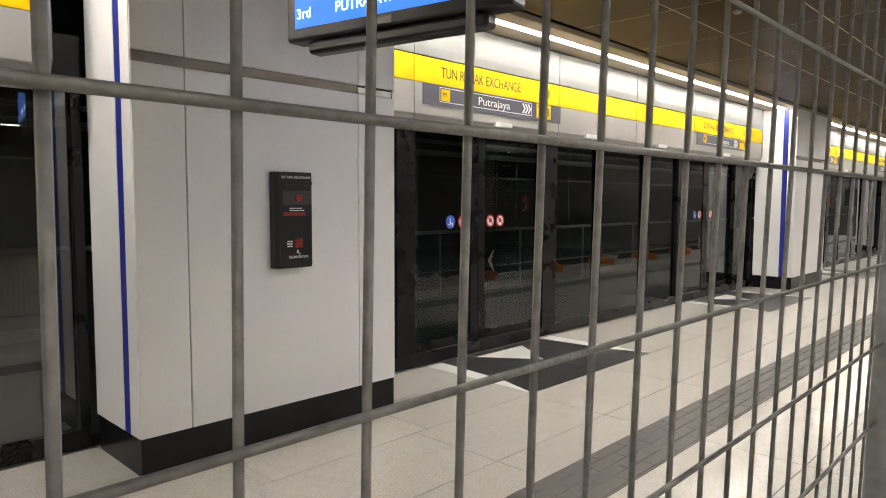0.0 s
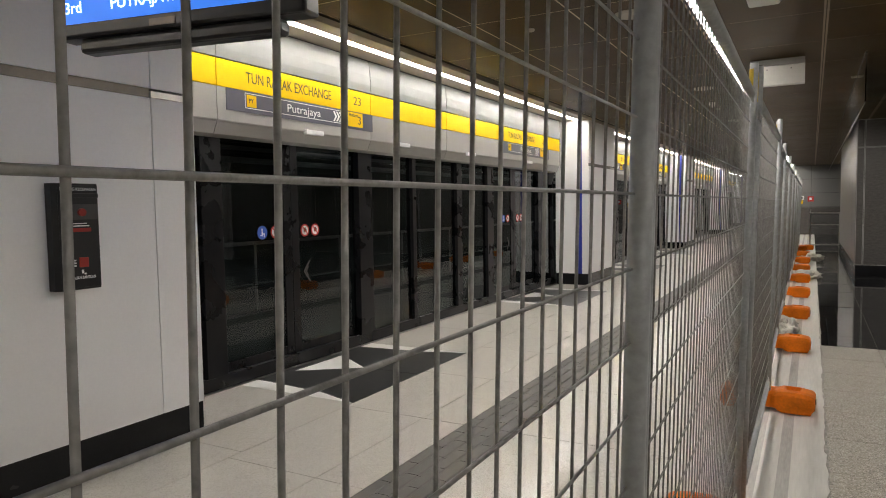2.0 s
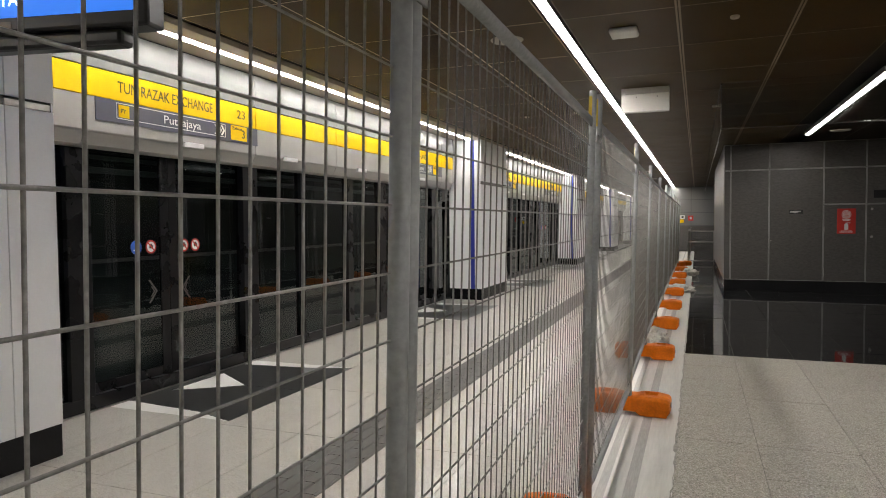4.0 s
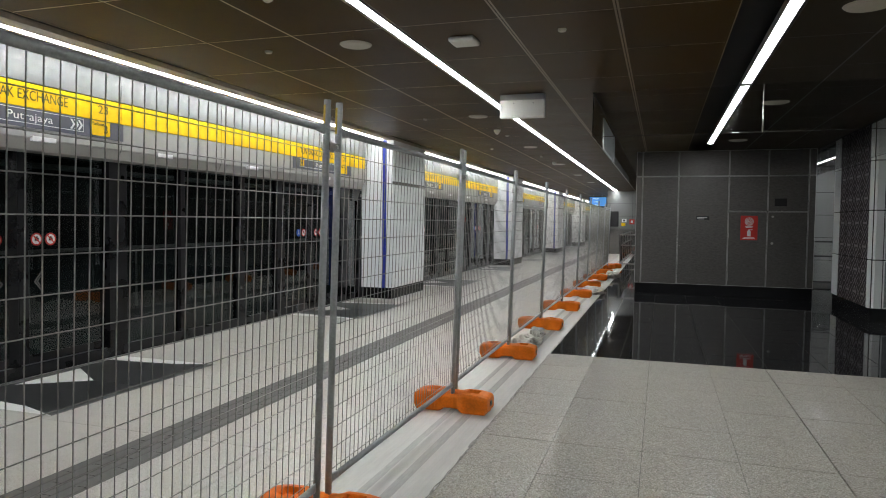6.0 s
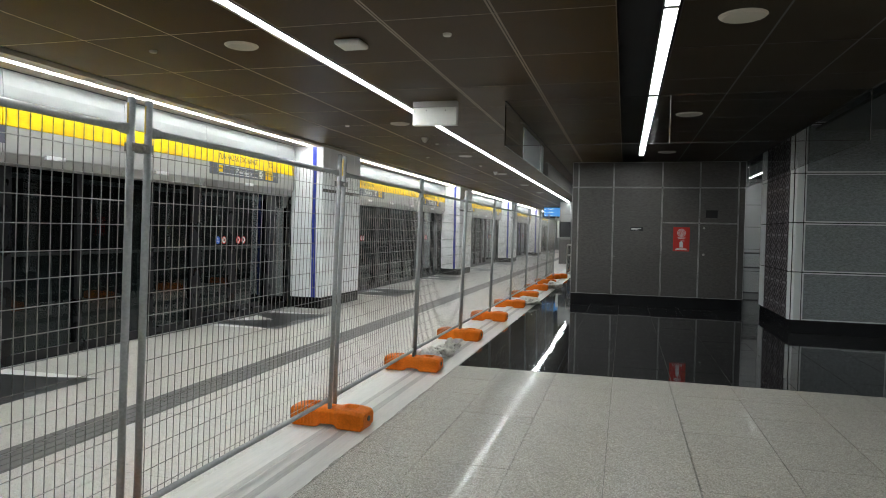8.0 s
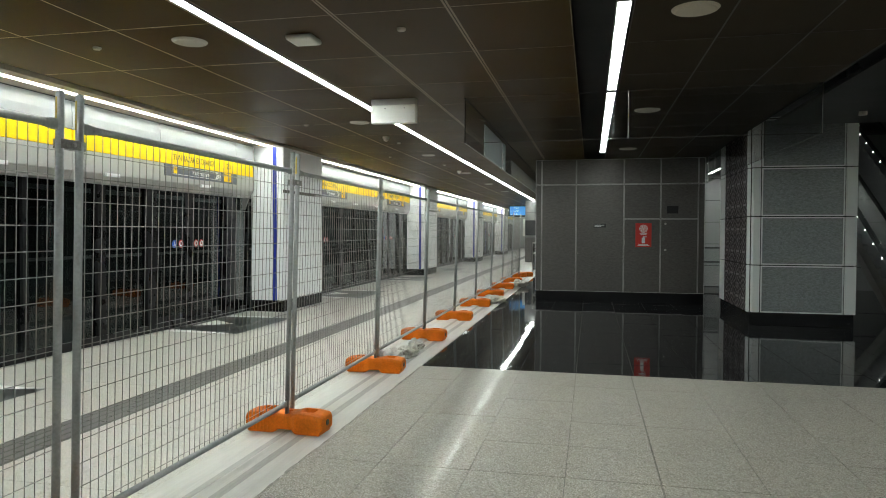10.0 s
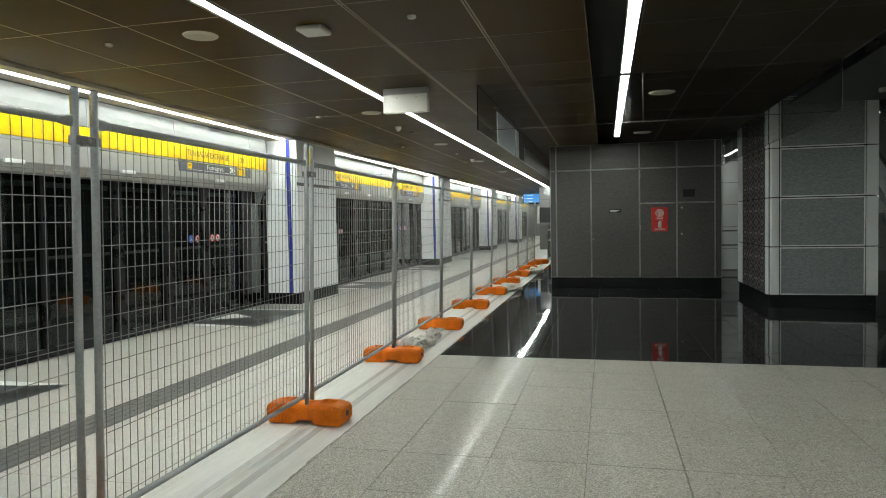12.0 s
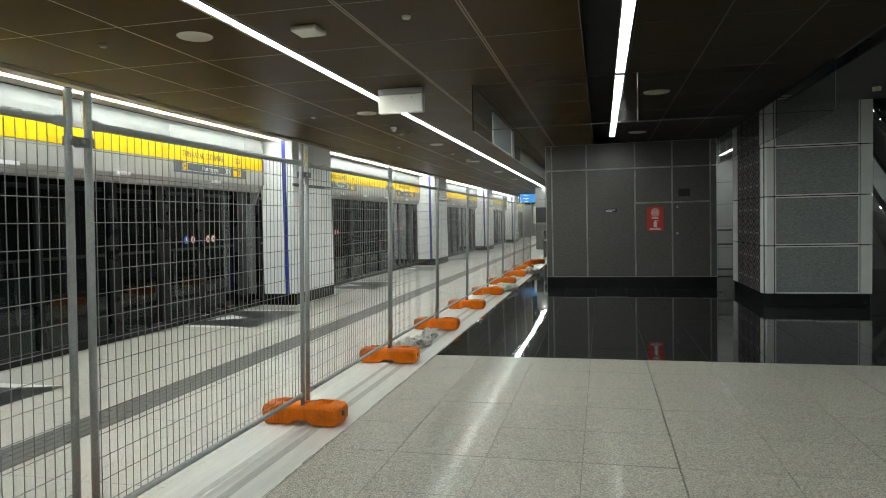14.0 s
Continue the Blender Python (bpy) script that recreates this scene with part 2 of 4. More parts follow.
def prism(bm, pts, axis, a, b):
    """Extrude a closed outline along an axis ('x', 'y' or 'z') from a to b."""
    def at(p, s):
        return {"x": (s, p[0], p[1]), "y": (p[0], s, p[1]), "z": (p[0], p[1], s)}[axis]
    lo = [bm.verts.new(at(p, a)) for p in pts]
    hi = [bm.verts.new(at(p, b)) for p in pts]
    k = len(pts)
    bm.faces.new(lo)
    bm.faces.new(hi[::-1])
    for i in range(k):
        bm.faces.new((lo[i], hi[i], hi[(i + 1) % k], lo[(i + 1) % k]))
    bmesh.ops.recalc_face_normals(bm, faces=bm.faces)
    return bm


def mesh_of(bm, name, mat, smooth=False):
    me = bpy.data.meshes.new(name)
    if smooth:
        for f in bm.faces:
            f.smooth = True
    bm.to_mesh(me)
    bm.free()
    me.materials.append(mat)
    return me


def thing(name, loc, label, category, group="", kind=""):
    ob = new(name)
    ob.empty_display_size = 0.1
    ob.location = loc
    return tagged(ob, label, category, group, kind)


def part(name, bm, mat, parent, label="", loc=(0, 0, 0), smooth=False):
    """One mesh under a thing or a part, in the thing's own space."""
    ob = new(name, mesh_of(bm, name, mat, smooth))
    ob.parent = parent
    ob.location = loc
    if label:
        ob["label"] = label
    return ob


def share(name, me, parent, loc=(0, 0, 0), label=""):
    ob = new(name, me)
    ob.parent = parent
    ob.location = loc
    if label:
        ob["label"] = label
    return ob


def single(name, bm, mat, label, category="", kind="", group="", smooth=False, loc=(0, 0, 0)):
    ob = new(name, mesh_of(bm, name, mat, smooth))
    ob.location = loc
    return tagged(ob, label, category, group, kind)


def nb():
    return bmesh.new()


def words(text, size, mat, parent, m, align="LEFT", name="lettering", width=None):
    """Lettering as a flat mesh of its own, laid out by the pose m."""
    cu = bpy.data.curves.new("lettering", "FONT")
    cu.body, cu.size, cu.align_x, cu.align_y = text, size, align, "CENTER"
    cu.extrude = 0.0008
    tmp = bpy.data.objects.new("lettering", cu)
    scene.collection.objects.link(tmp)
    bpy.context.view_layer.update()
    me = bpy.data.meshes.new_from_object(tmp.evaluated_get(bpy.context.evaluated_depsgraph_get()))
    bpy.data.objects.remove(tmp)
    bpy.data.curves.remove(cu)
    if width:
        xs = [v.co.x for v in me.vertices]
        k = width / (max(xs) - min(xs))
        for v in me.vertices:
            v.co.x *= k
    me.transform(m)
    me.materials.clear()
    me.materials.append(mat)
    ob = new(name, me)
    ob.parent = parent
    return ob


def facing_x(x, y, z):
    """Lettering on a wall that looks along +x; it reads along +y."""
    return Matrix.Translation((x, y, z)) @ Matrix(((0, 0, 1, 0), (1, 0, 0, 0), (0, 1, 0, 0), (0, 0, 0, 1)))


def facing_south(x, y, z):
    """Lettering on a wall that looks along -y; it reads along +x."""
    return Matrix.Translation((x, y, z)) @ Matrix(((1, 0, 0, 0), (0, 0, -1, 0), (0, 1, 0, 0), (0, 0, 0, 1)))


# ---------------------------------------------------------------- large structure
CEIL = 3.10
SOFFIT = 3.072
BAY = 10.9
Y_NEAR, Y_FAR = -7.0, 62.0
PSD = -6.03
X_RIGHT = 13.0

floor = thing("floor", (0, 0, 0), "stone tiled station floor with platform, white sill and black hall", "floor", kind="structure")
bm = nb()
box(bm, PSD, X_RIGHT, Y_NEAR, Y_FAR, -0.25, -0.006)
part("slab", bm, M_GROUT, floor)

ceiling = nb()
# panels of the brown ceiling, joined, with open joints
XL = [-5.21, -4.32, -3.46, -2.61]
XM = [-2.47, -1.625, -1.60, -0.755, -0.73, 0.11]
XR = [0.54, 1.24, 1.94, 2.63]
YS = [6.2 + 1.18 * k for k in range(-11, 48)]
first_face = 0
# the hall rows take the copy with the dimmer light in its colour
for xs, shaded in ((XL, 0), (XM, 0), (XR, 1)):
    for xa, xb in zip(xs, xs[1:]):
        for ya, yb in zip(YS, YS[1:]):
            box(ceiling, xa + 0.008, xb - 0.008, ya + 0.007, yb - 0.007, CEIL, CEIL + 0.02)
    ceiling.faces.ensure_lookup_table()
    for face in ceiling.faces[first_face:]:
        face.material_index = shaded
    first_face = len(ceiling.faces)
brown_ceiling = single("ceiling", ceiling, M_CEIL, "dark brown perforated metal ceiling panels with thin joints", "ceiling", kind="structure")
brown_ceiling.data.materials.append(M_CEIL_SHADED)
# rail colours step down with the light, from the platform to the hall
bm = nb()
box(bm, -5.21, -2.61, Y_NEAR, Y_FAR, CEIL + 0.001, CEIL + 0.012)
single("ceiling_rails", bm, M_CEILJ, "metal ceiling rails behind the panel joints, coloured lighter as cove-lit", "ceiling rail", kind="structure")
bm = nb()
box(bm, -2.47, 0.11, Y_NEAR, Y_FAR, CEIL + 0.001, CEIL + 0.012)
single("ceiling_rails_middle", bm, M_CEILJ_SHADED, "metal ceiling rails behind the panel joints, toned down as less lit", "ceiling rail", kind="structure")
bm = nb()
box(bm, 0.54, 2.63, Y_NEAR, Y_FAR, CEIL + 0.001, CEIL + 0.012)
single("ceiling_rails_hall", bm, M_CEILDARK, "metal ceiling rails behind the hall panel joints, coloured dark as unlit", "ceiling rail", kind="structure")
bm = nb()
box(bm, -11.0, X_RIGHT + 0.3, Y_NEAR, Y_FAR, 4.2, 4.4)
box(bm, 0.11, 0.54, Y_NEAR, Y_FAR, CEIL + 0.16, CEIL + 0.2)
box(bm, -2.61, -2.47, Y_NEAR, Y_FAR, CEIL + 0.06, CEIL + 0.1)
single("ceiling_void", bm, M_SLOT, "black painted slab above the ceiling", "ceiling", kind="structure")
bm = nb()
box(bm, 2.66, 2.88, Y_NEAR, Y_FAR, CEIL + 0.18, CEIL + 0.22)
box(bm, 2.88, 6.55, Y_NEAR, 11.2, CEIL + 0.02, CEIL + 0.06)
box(bm, 6.65, X_RIGHT, Y_NEAR, 11.2, CEIL + 0.02, CEIL + 0.06)
box(bm, 2.63, 2.66, Y_NEAR, Y_FAR, CEIL, CEIL + 0.2)
box(bm, 2.88, 5.0, 14.65, 20.0, CEIL + 0.006, CEIL + 0.06)
single("ceiling_hall", bm, M_CEILDARK, "dark grey hall ceiling with black recesses", "ceiling", kind="structure")
# cove soffit over the platform doors
bm = nb()
box(bm, -6.05, -5.583, Y_NEAR, Y_FAR, SOFFIT, SOFFIT + 0.05)
box(bm, -5.497, -5.31, Y_NEAR, Y_FAR, SOFFIT, SOFFIT + 0.05)
box(bm, -5.583, -5.497, Y_NEAR, Y_FAR, SOFFIT + 0.03, SOFFIT + 0.05)
box(bm, -5.31, -5.21, Y_NEAR, Y_FAR, SOFFIT + 0.14, SOFFIT + 0.16)
single("cove_soffit", bm, M_SOFFIT, "warm grey cove soffit above the platform screen doors", "soffit", kind="structure")

# walls that close the place
bm = nb()
box(bm, -11.0, X_RIGHT + 0.3, Y_NEAR - 0.3, Y_NEAR, -1.3, 4.3)
single("wall_south", bm, M_WALL, "plain grey end wall of the platform hall", "wall", kind="structure")
bm = nb()
box(bm, -11.0, X_RIGHT + 0.3, Y_FAR, Y_FAR + 0.3, -1.3, 4.3)
single("wall_north", bm, M_WALL, "pale grey far end wall of the platform hall", "wall", kind="structure")
bm = nb()
box(bm, X_RIGHT, X_RIGHT + 0.3, Y_NEAR, Y_FAR, -0.2, 4.3)
single("wall_east", bm, M_WALL, "grey panelled side wall of the hall", "wall", kind="structure")

# tunnel behind the screen doors
bm = nb()
box(bm, -10.6, -10.3, Y_NEAR, Y_FAR, -1.3, 4.3)
for k in range(-3, 28):
    y = 0.7 + k * 2.2
    box(bm, -10.3, -10.27, y, y + 2.15, -0.9, 3.4)
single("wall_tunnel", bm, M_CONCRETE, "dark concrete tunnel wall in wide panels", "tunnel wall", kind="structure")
bm = nb()
box(bm, -10.6, PSD - 0.3, Y_NEAR, Y_FAR, -1.3, -1.1)
box(bm, -10.3, -9.5, Y_NEAR, Y_FAR, -1.1, -0.1, 0.02)
box(bm, PSD - 0.32, PSD + 0.0, Y_NEAR, Y_FAR, -1.3, -0.25)
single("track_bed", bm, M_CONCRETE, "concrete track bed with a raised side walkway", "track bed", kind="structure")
for x in (-8.75, -7.3):
    bm = nb()
    prism(bm, [(x - 0.07, -1.1), (x + 0.07, -1.1), (x + 0.02, -1.06), (x + 0.035, -0.96), (x - 0.035, -0.96), (x - 0.02, -1.06)], "y", Y_NEAR, Y_FAR)
    single("rail", bm, M_STEEL, "steel running rail on the track bed", "rail", kind="structure", group="running rails")
bm = nb()
rod(bm, (-9.55, Y_NEAR, 0.98), (-9.55, Y_FAR, 0.98), 0.03, 10)
for k in range(-3, 28):
    rod(bm, (-9.55, 1.0 + 2.2 * k, -0.1), (-9.55, 1.0 + 2.2 * k, 0.98), 0.02, 6)
single("tunnel_handrail", bm, M_STEEL, "steel walkway handrail along the tunnel wall", "handrail", kind="structure", smooth=False)
for z, r in ((2.35, 0.05), (2.55, 0.035), (-0.35, 0.04)):
    bm = nb()
    rod(bm, (-10.15, Y_NEAR, z), (-10.15, Y_FAR, z), r, 8)
    single("tunnel_pipe", bm, M_GREYPANEL, "grey service pipe along the tunnel wall", "pipe", kind="structure", group="tunnel pipes")


# ---------------------------------------------------------------- platform columns
def column(k):
    y0, y1, x0, x1 = 0.98, 2.81, -5.98, -5.33
    base = (-5.65, 1.9, 0)
    c = thing("platform_column", base, "white enamel panel clad column with blue stripe and black plinth", "column", "platform columns")
    o = Vector(base)

    def b(bm, *a, bevel=0.0):
        return box(bm, a[0] - o.x, a[1] - o.x, a[2] - o.y, a[3] - o.y, a[4], a[5], bevel)
    part("core", b(nb(), x0 + 0.01, x1 - 0.012, y0 + 0.012, y1 - 0.012, 0, CEIL + 0.05), M_DARKGAP, c)
    part("plinth", b(nb(), x0 + 0.02, x1 - 0.006, y0 + 0.006, y1 - 0.006, 0, 0.21, bevel=0.003), M_PLINTH, c, "glossy black plinth")
    ys = [y0, 1.27, 2.48, y1]
    for ya, yb in zip(ys, ys[1:]):
        part("panel", b(nb(), x1 - 0.012, x1, ya + 0.003, yb - 0.003, 0.213, 2.225, bevel=0.002), M_WHITE, c)
        part("panel", b(nb(), x1 - 0.012, x1 + 0.002, ya + 0.003, yb - 0.003, 2.285, CEIL, bevel=0.002), M_WHITE, c)
    part("inlay", b(nb(), x1 - 0.0115, x1 - 0.008, y0 + 0.012, 2.478, 2.228, 2.282), M_BRONZE, c, "recessed dark metal strip")
    part("inlay", b(nb(), x1 - 0.0115, x1 + 0.001, 2.482, y1 - 0.03, 2.228, 2.268), M_STEEL, c, "bright steel strip end")
    for face, (ya, yb) in enumerate(((y0, y0 + 0.012), (y1 - 0.012, y1))):
        part("panel", b(nb(), -5.465, x1 - 0.0125, ya, yb, 0.213, CEIL, bevel=0.002), M_WHITE, c)
        part("stripe", b(nb(), -5.545, -5.468, ya + (0.002 if face == 0 else 0), yb - (0.002 if face else 0), 0.213, CEIL), M_BLUE, c, "deep blue enamel stripe")
        part("panel", b(nb(), x0, -5.548, ya, yb, 0.213, CEIL, bevel=0.002), M_WHITE, c)
    if k:
        c.location.y += BAY * k
    return c


col = column(0)
for k in (-1, 1, 2, 3, 4):
    copy_thing(col, Matrix.Translation(col.location + Vector((0, BAY * k, 0))))


# ---------------------------------------------------------------- platform screen doors
def screen_door_bay():
    """One bay between two columns: sill, frames, glass and the two pairs of sliding leaves."""
    base = Vector((PSD, 2.81, 0))
    g = thing("platform_screen_doors", base, "black framed full height glass platform screen doors, closed", "screen doors", "platform screen doors")

    def b(bm, *a, bevel=0.0):
        return box(bm, a[0] - base.x, a[1] - base.x, a[2] - base.y, a[3] - base.y, a[4], a[5], bevel)
    ya, yb = 2.83, 11.86
    part("sill", b(nb(), PSD - 0.25, PSD + 0.03, ya, yb, -0.2, 0.004), M_STEEL, g, "steel door sill")
    part("kick_rail", b(nb(), PSD - 0.06, PSD, ya, yb, 0.006, 0.12, bevel=0.004), M_FRAME, g)
    part("header", b(nb(), PSD - 0.12, PSD + 0.02, ya, yb, 2.16, 2.45), M_FRAME, g, "black door header")
    for p, q in ((2.95, 3.45), (3.67, 4.24), (4.93, 5.60), (5.85, 6.72), (6.80, 7.90), (8.05, 8.90), (9.12, 9.69), (10.38, 11.05), (11.38, 11.80)):
        bm = nb()
        for i in range(9):
            b(bm, PSD - 0.0668, PSD - 0.0660, p, q, 0.80 + i * 0.0225, 0.811 + i * 0.0225)
        part("stripe_film", bm, M_FILM, g, "dark striped safety film")
    posts = [(2.83, 2.95), (3.45, 3.67), (5.60, 5.85), (6.72, 6.80), (7.90, 8.05), (8.90, 9.12), (11.05, 11.38), (11.80, 11.86)]
    for p, q in posts:
        part("mullion", b(nb(), PSD - 0.09, PSD + 0.015, p, q, 0.12, 2.16, bevel=0.004), M_FRAME, g)
    for (p, q) in ((2.95, 3.45), (5.85, 6.72), (6.80, 7.90), (8.05, 8.90)):
        part("pane", b(nb(), PSD - 0.04, PSD - 0.028, p, q, 0.12, 2.16), M_GLASS, g, "tinted fixed glass pane").visible_shadow = False
    part("pane", b(nb(), PSD - 0.04, PSD - 0.028, 11.38, 11.80, 0.12, 2.16), M_GLASS2, g, "reflecting fixed glass pane beside the column").visible_shadow = False
    for d in (0.0, 5.45):
        for p, q, s in ((3.67, 4.575, 0), (4.581, 5.60, 1)):
            p, q = p + d, q + d
            leaf = part("door_leaf", b(nb(), PSD - 0.075, PSD - 0.045, (q - 0.10) if s == 0 else p, q if s == 0 else p + 0.10, 0.10, 2.16, bevel=0.003), M_FRAME, g)
            bm = b(nb(), PSD - 0.07, PSD - 0.05, p + (0.10 if s else 0.0), q - (0.0 if s else 0.10), 0.12, 0.20)
            part("bottom_rail", bm, M_FRAME, leaf)
            part("pane", b(nb(), PSD - 0.065, PSD - 0.053, p + (0.10 if s else 0.0), q - (0.0 if s else 0.10), 0.20, 2.16), M_GLASS, leaf, "tinted door glass").visible_shadow = False
        for u, sgn in ((4.37 + d, 1), (4.80 + d, -1)):
            bm = nb()
            xf = PSD - 0.052
            for w, thick in ((0.10, 0.022), (0.045, 0.016)):
                for zs in (-1, 1):
                    prism(bm, [(u - sgn * w * 0.5 - base.y, 0.90 + zs * 0.105 * w / 0.10), (u - sgn * (w * 0.5 - thick) - base.y, 0.90 + zs * 0.105 * w / 0.10), (u + sgn * (w * 0.5 + thick * 0.4) - base.y, 0.90), (u + sgn * (w * 0.5 - thick * 0.6) - base.y, 0.90)], "x", xf - base.x, xf + 0.0012 - base.x)
            part("chevron_film", bm, M_CHEV, g, "pale chevron film on door glass")
        # round stickers on the leaves
        for i, y in enumerate((4.19, 4.36, 4.775, 4.93)):
            y += d
            x = PSD - 0.0515
            bm = nb()
            rod(bm, (x - base.x, y - base.y, 1.305), (x + 0.002 - base.x, y - base.y, 1.305), 0.062, 24)
            st = part("sticker", bm, M_BLUEDOT if i == 0 else M_REDRING, g, "round blue wheelchair sticker" if i == 0 else "round red prohibition sticker")
            if i == 0:
                bm = nb()
                for (u, v, w, h) in ((-0.004, 0.028, 0.016, 0.016), (-0.004, -0.002, 0.012, 0.04), (0.012, -0.012, 0.03, 0.009), (0.024, -0.026, 0.009, 0.03), (-0.016, -0.026, 0.03, 0.008)):
                    b(bm, x + 0.002, x + 0.003, y + u - w / 2, y + u + w / 2, 1.305 + v - h / 2, 1.305 + v + h / 2)
                part("pictogram", bm, M_SIGNWHITE, st)
            else:
                bm = nb()
                rod(bm, (x + 0.002 - base.x, y - base.y, 1.305), (x + 0.003 - base.x, y - base.y, 1.305), 0.047, 24)
                part("field", bm, M_SIGNWHITE, st)
                bm = nb()
                b(bm, x + 0.003, x + 0.004, y - 0.02, y + 0.022, 1.29, 1.318)
                b(bm, x + 0.003, x + 0.004, y - 0.012, y + 0.01, 1.318, 1.332)
                part("pictogram", bm, M_SIGNTXT, st)
                bm = nb()
                b(bm, x + 0.0042, x + 0.005, -0.047 + base.y, 0.047 + base.y, -0.006, 0.006)
                bar = part("slash", bm, M_REDRING, st)
                bar.matrix_local = Matrix.Translation((0, y - base.y, 1.305)) @ Matrix.Rotation(radians(-45), 4, "X")
    return g


def fascia_bay():
    """Panelled header above the doors with its yellow band, line signs and sensors."""
    base = Vector((-5.81, 2.81, 2.1))
    g = thing("door_fascia", base, "grey and white fascia with yellow band above screen doors", "fascia", "door fascias")
    X = -5.81

    def b(bm, *a, bevel=0.0):
        return box(bm, a[0] - base.x, a[1] - base.x, a[2] - base.y, a[3] - base.y, a[4] - base.z, a[5] - base.z, bevel)
    ya, yb = 2.82, 11.62
    cuts = [ya, 3.46, 5.56, 7.24, 8.92, 11.02, yb]

    def pr(pts, p, q):
        return prism(nb(), [(x - base.x, z - base.z) for x, z in pts], "y", p - base.y, q - base.y)
    part("backing", b(nb(), X - 0.14, X - 0.03, ya, yb, 2.2, CEIL), M_DARKGAP, g)
    for p, q in zip(cuts, cuts[1:]):
        p, q = p + 0.003, q - 0.003
        part("upper_panel", pr([(X, 2.725), (X + 0.006, 2.80), (X + 0.006, 2.90), (X - 0.002, 3.0), (X - 0.012, 3.058), (X - 0.03, 3.058), (X - 0.03, 2.725)], p, q), M_FASCIA, g, "white panel, its colour darkened to offset the cove light")
        part("yellow_band", b(nb(), X - 0.03, X + 0.002, p, q, 2.50, 2.715, bevel=0.002), M_YELLOW, g, "bright yellow band")
        part("lower_panel", pr([(X, 2.495), (X, 2.235), (X - 0.006, 2.222), (X - 0.03, 2.222), (X - 0.03, 2.495)], p, q), M_FASCIAG, g)
        part("valance", pr([(X - 0.006, 2.220), (X - 0.05, 2.125), (X - 0.16, 2.11), (X - 0.16, 2.220)], p, q), M_FASCIAG, g, "sloping grey valance")
    # shaped end against the column
    part("end_cap", pr([(X + 0.004, CEIL), (X + 0.004, 2.26), (X - 0.10, 2.10), (X - 0.17, 1.9), (X - 0.22, 1.9), (X - 0.22, CEIL)], yb + 0.003, 11.66), M_FASCIA, g, "pale curved end cap")
    for y in (4.70, 6.27, 8.0, 10.15):
        part("sensor", b(nb(), X - 0.045, X + 0.022, y - 0.20, y + 0.05, 2.205, 2.250, bevel=0.004), M_SIGNWHITE, g, "white door sensor bar")
    for d in (0.055, 5.505):
        s = part("line_sign", b(nb(), X, X + 0.006, 3.50 + d, 5.53 + d, 2.32, 2.497), M_SIGN, g, "slate blue line sign with white lettering")
        sx = X + 0.007 - base.x

        def bb(bm, p, q, z0, z1, t=0.001):
            return b(bm, X + 0.006, X + 0.006 + t, p + d, q + d, z0, z1)
        bm = nb()
        bb(bm, 3.70, 5.02, 2.476, 2.482)
        bb(bm, 3.70, 5.02, 2.355, 2.361)
        bb(bm, 3.70, 3.706, 2.361, 2.476)
        bb(bm, 5.014, 5.02, 2.361, 2.476)
        part("outline", bm, M_SIGNWHITE, s)
        part("line_badge", bb(nb(), 3.72, 3.83, 2.368, 2.468), M_YELLOW, s, "yellow line badge")
        words("PY", 0.05, M_SIGNTXT, s, facing_x(sx + 0.0015, 3.74 + d - base.y, 2.418 - base.z))
        words("Putrajaya", 0.10, M_SIGNWHITE, s, facing_x(sx + 0.0015, 4.20 + d - base.y, 2.415 - base.z), width=0.46)
        bm = nb()
        for i in range(3):
            u = 4.86 + i * 0.045 + d - base.y
            prism(bm, [(u, 2.465 - base.z), (u + 0.025, 2.465 - base.z), (u + 0.06, 2.418 - base.z), (u + 0.025, 2.371 - base.z), (u, 2.371 - base.z), (u + 0.035, 2.418 - base.z)], "x", sx, sx + 0.001)
        part("arrow", bm, M_SIGNWHITE, s)
        part("platform_badge", bb(nb(), 5.10, 5.35, 2.345, 2.490), M_YELLOW, s, "yellow platform number badge")
        words("Platform", 0.045, M_SIGNTXT, s, facing_x(sx + 0.0015, 5.115 + d - base.y, 2.46 - base.z))
        words("3", 0.12, M_SIGNTXT, s, facing_x(sx + 0.0015, 5.265 + d - base.y, 2.41 - base.z))
        n = words("TUN RAZAK EXCHANGE", 0.128, M_SIGNTXT, g, facing_x(X + 0.004 - base.x, 3.72 + d - base.y, 2.605 - base.z), width=1.12)
        n["label"] = "dark station name lettering"
        words("23", 0.12, M_SIGNTXT, g, facing_x(X + 0.004 - base.x, 5.20 + d - base.y, 2.605 - base.z), width=0.125)
    return g


doors = screen_door_bay()
fascia = fascia_bay()
for k in (-1, 1, 2, 3, 4):
    copy_thing(doors, Matrix.Translation(doors.location + Vector((0, BAY * k, 0))))
    copy_thing(fascia, Matrix.Translation(fascia.location + Vector((0, BAY * k, 0))))

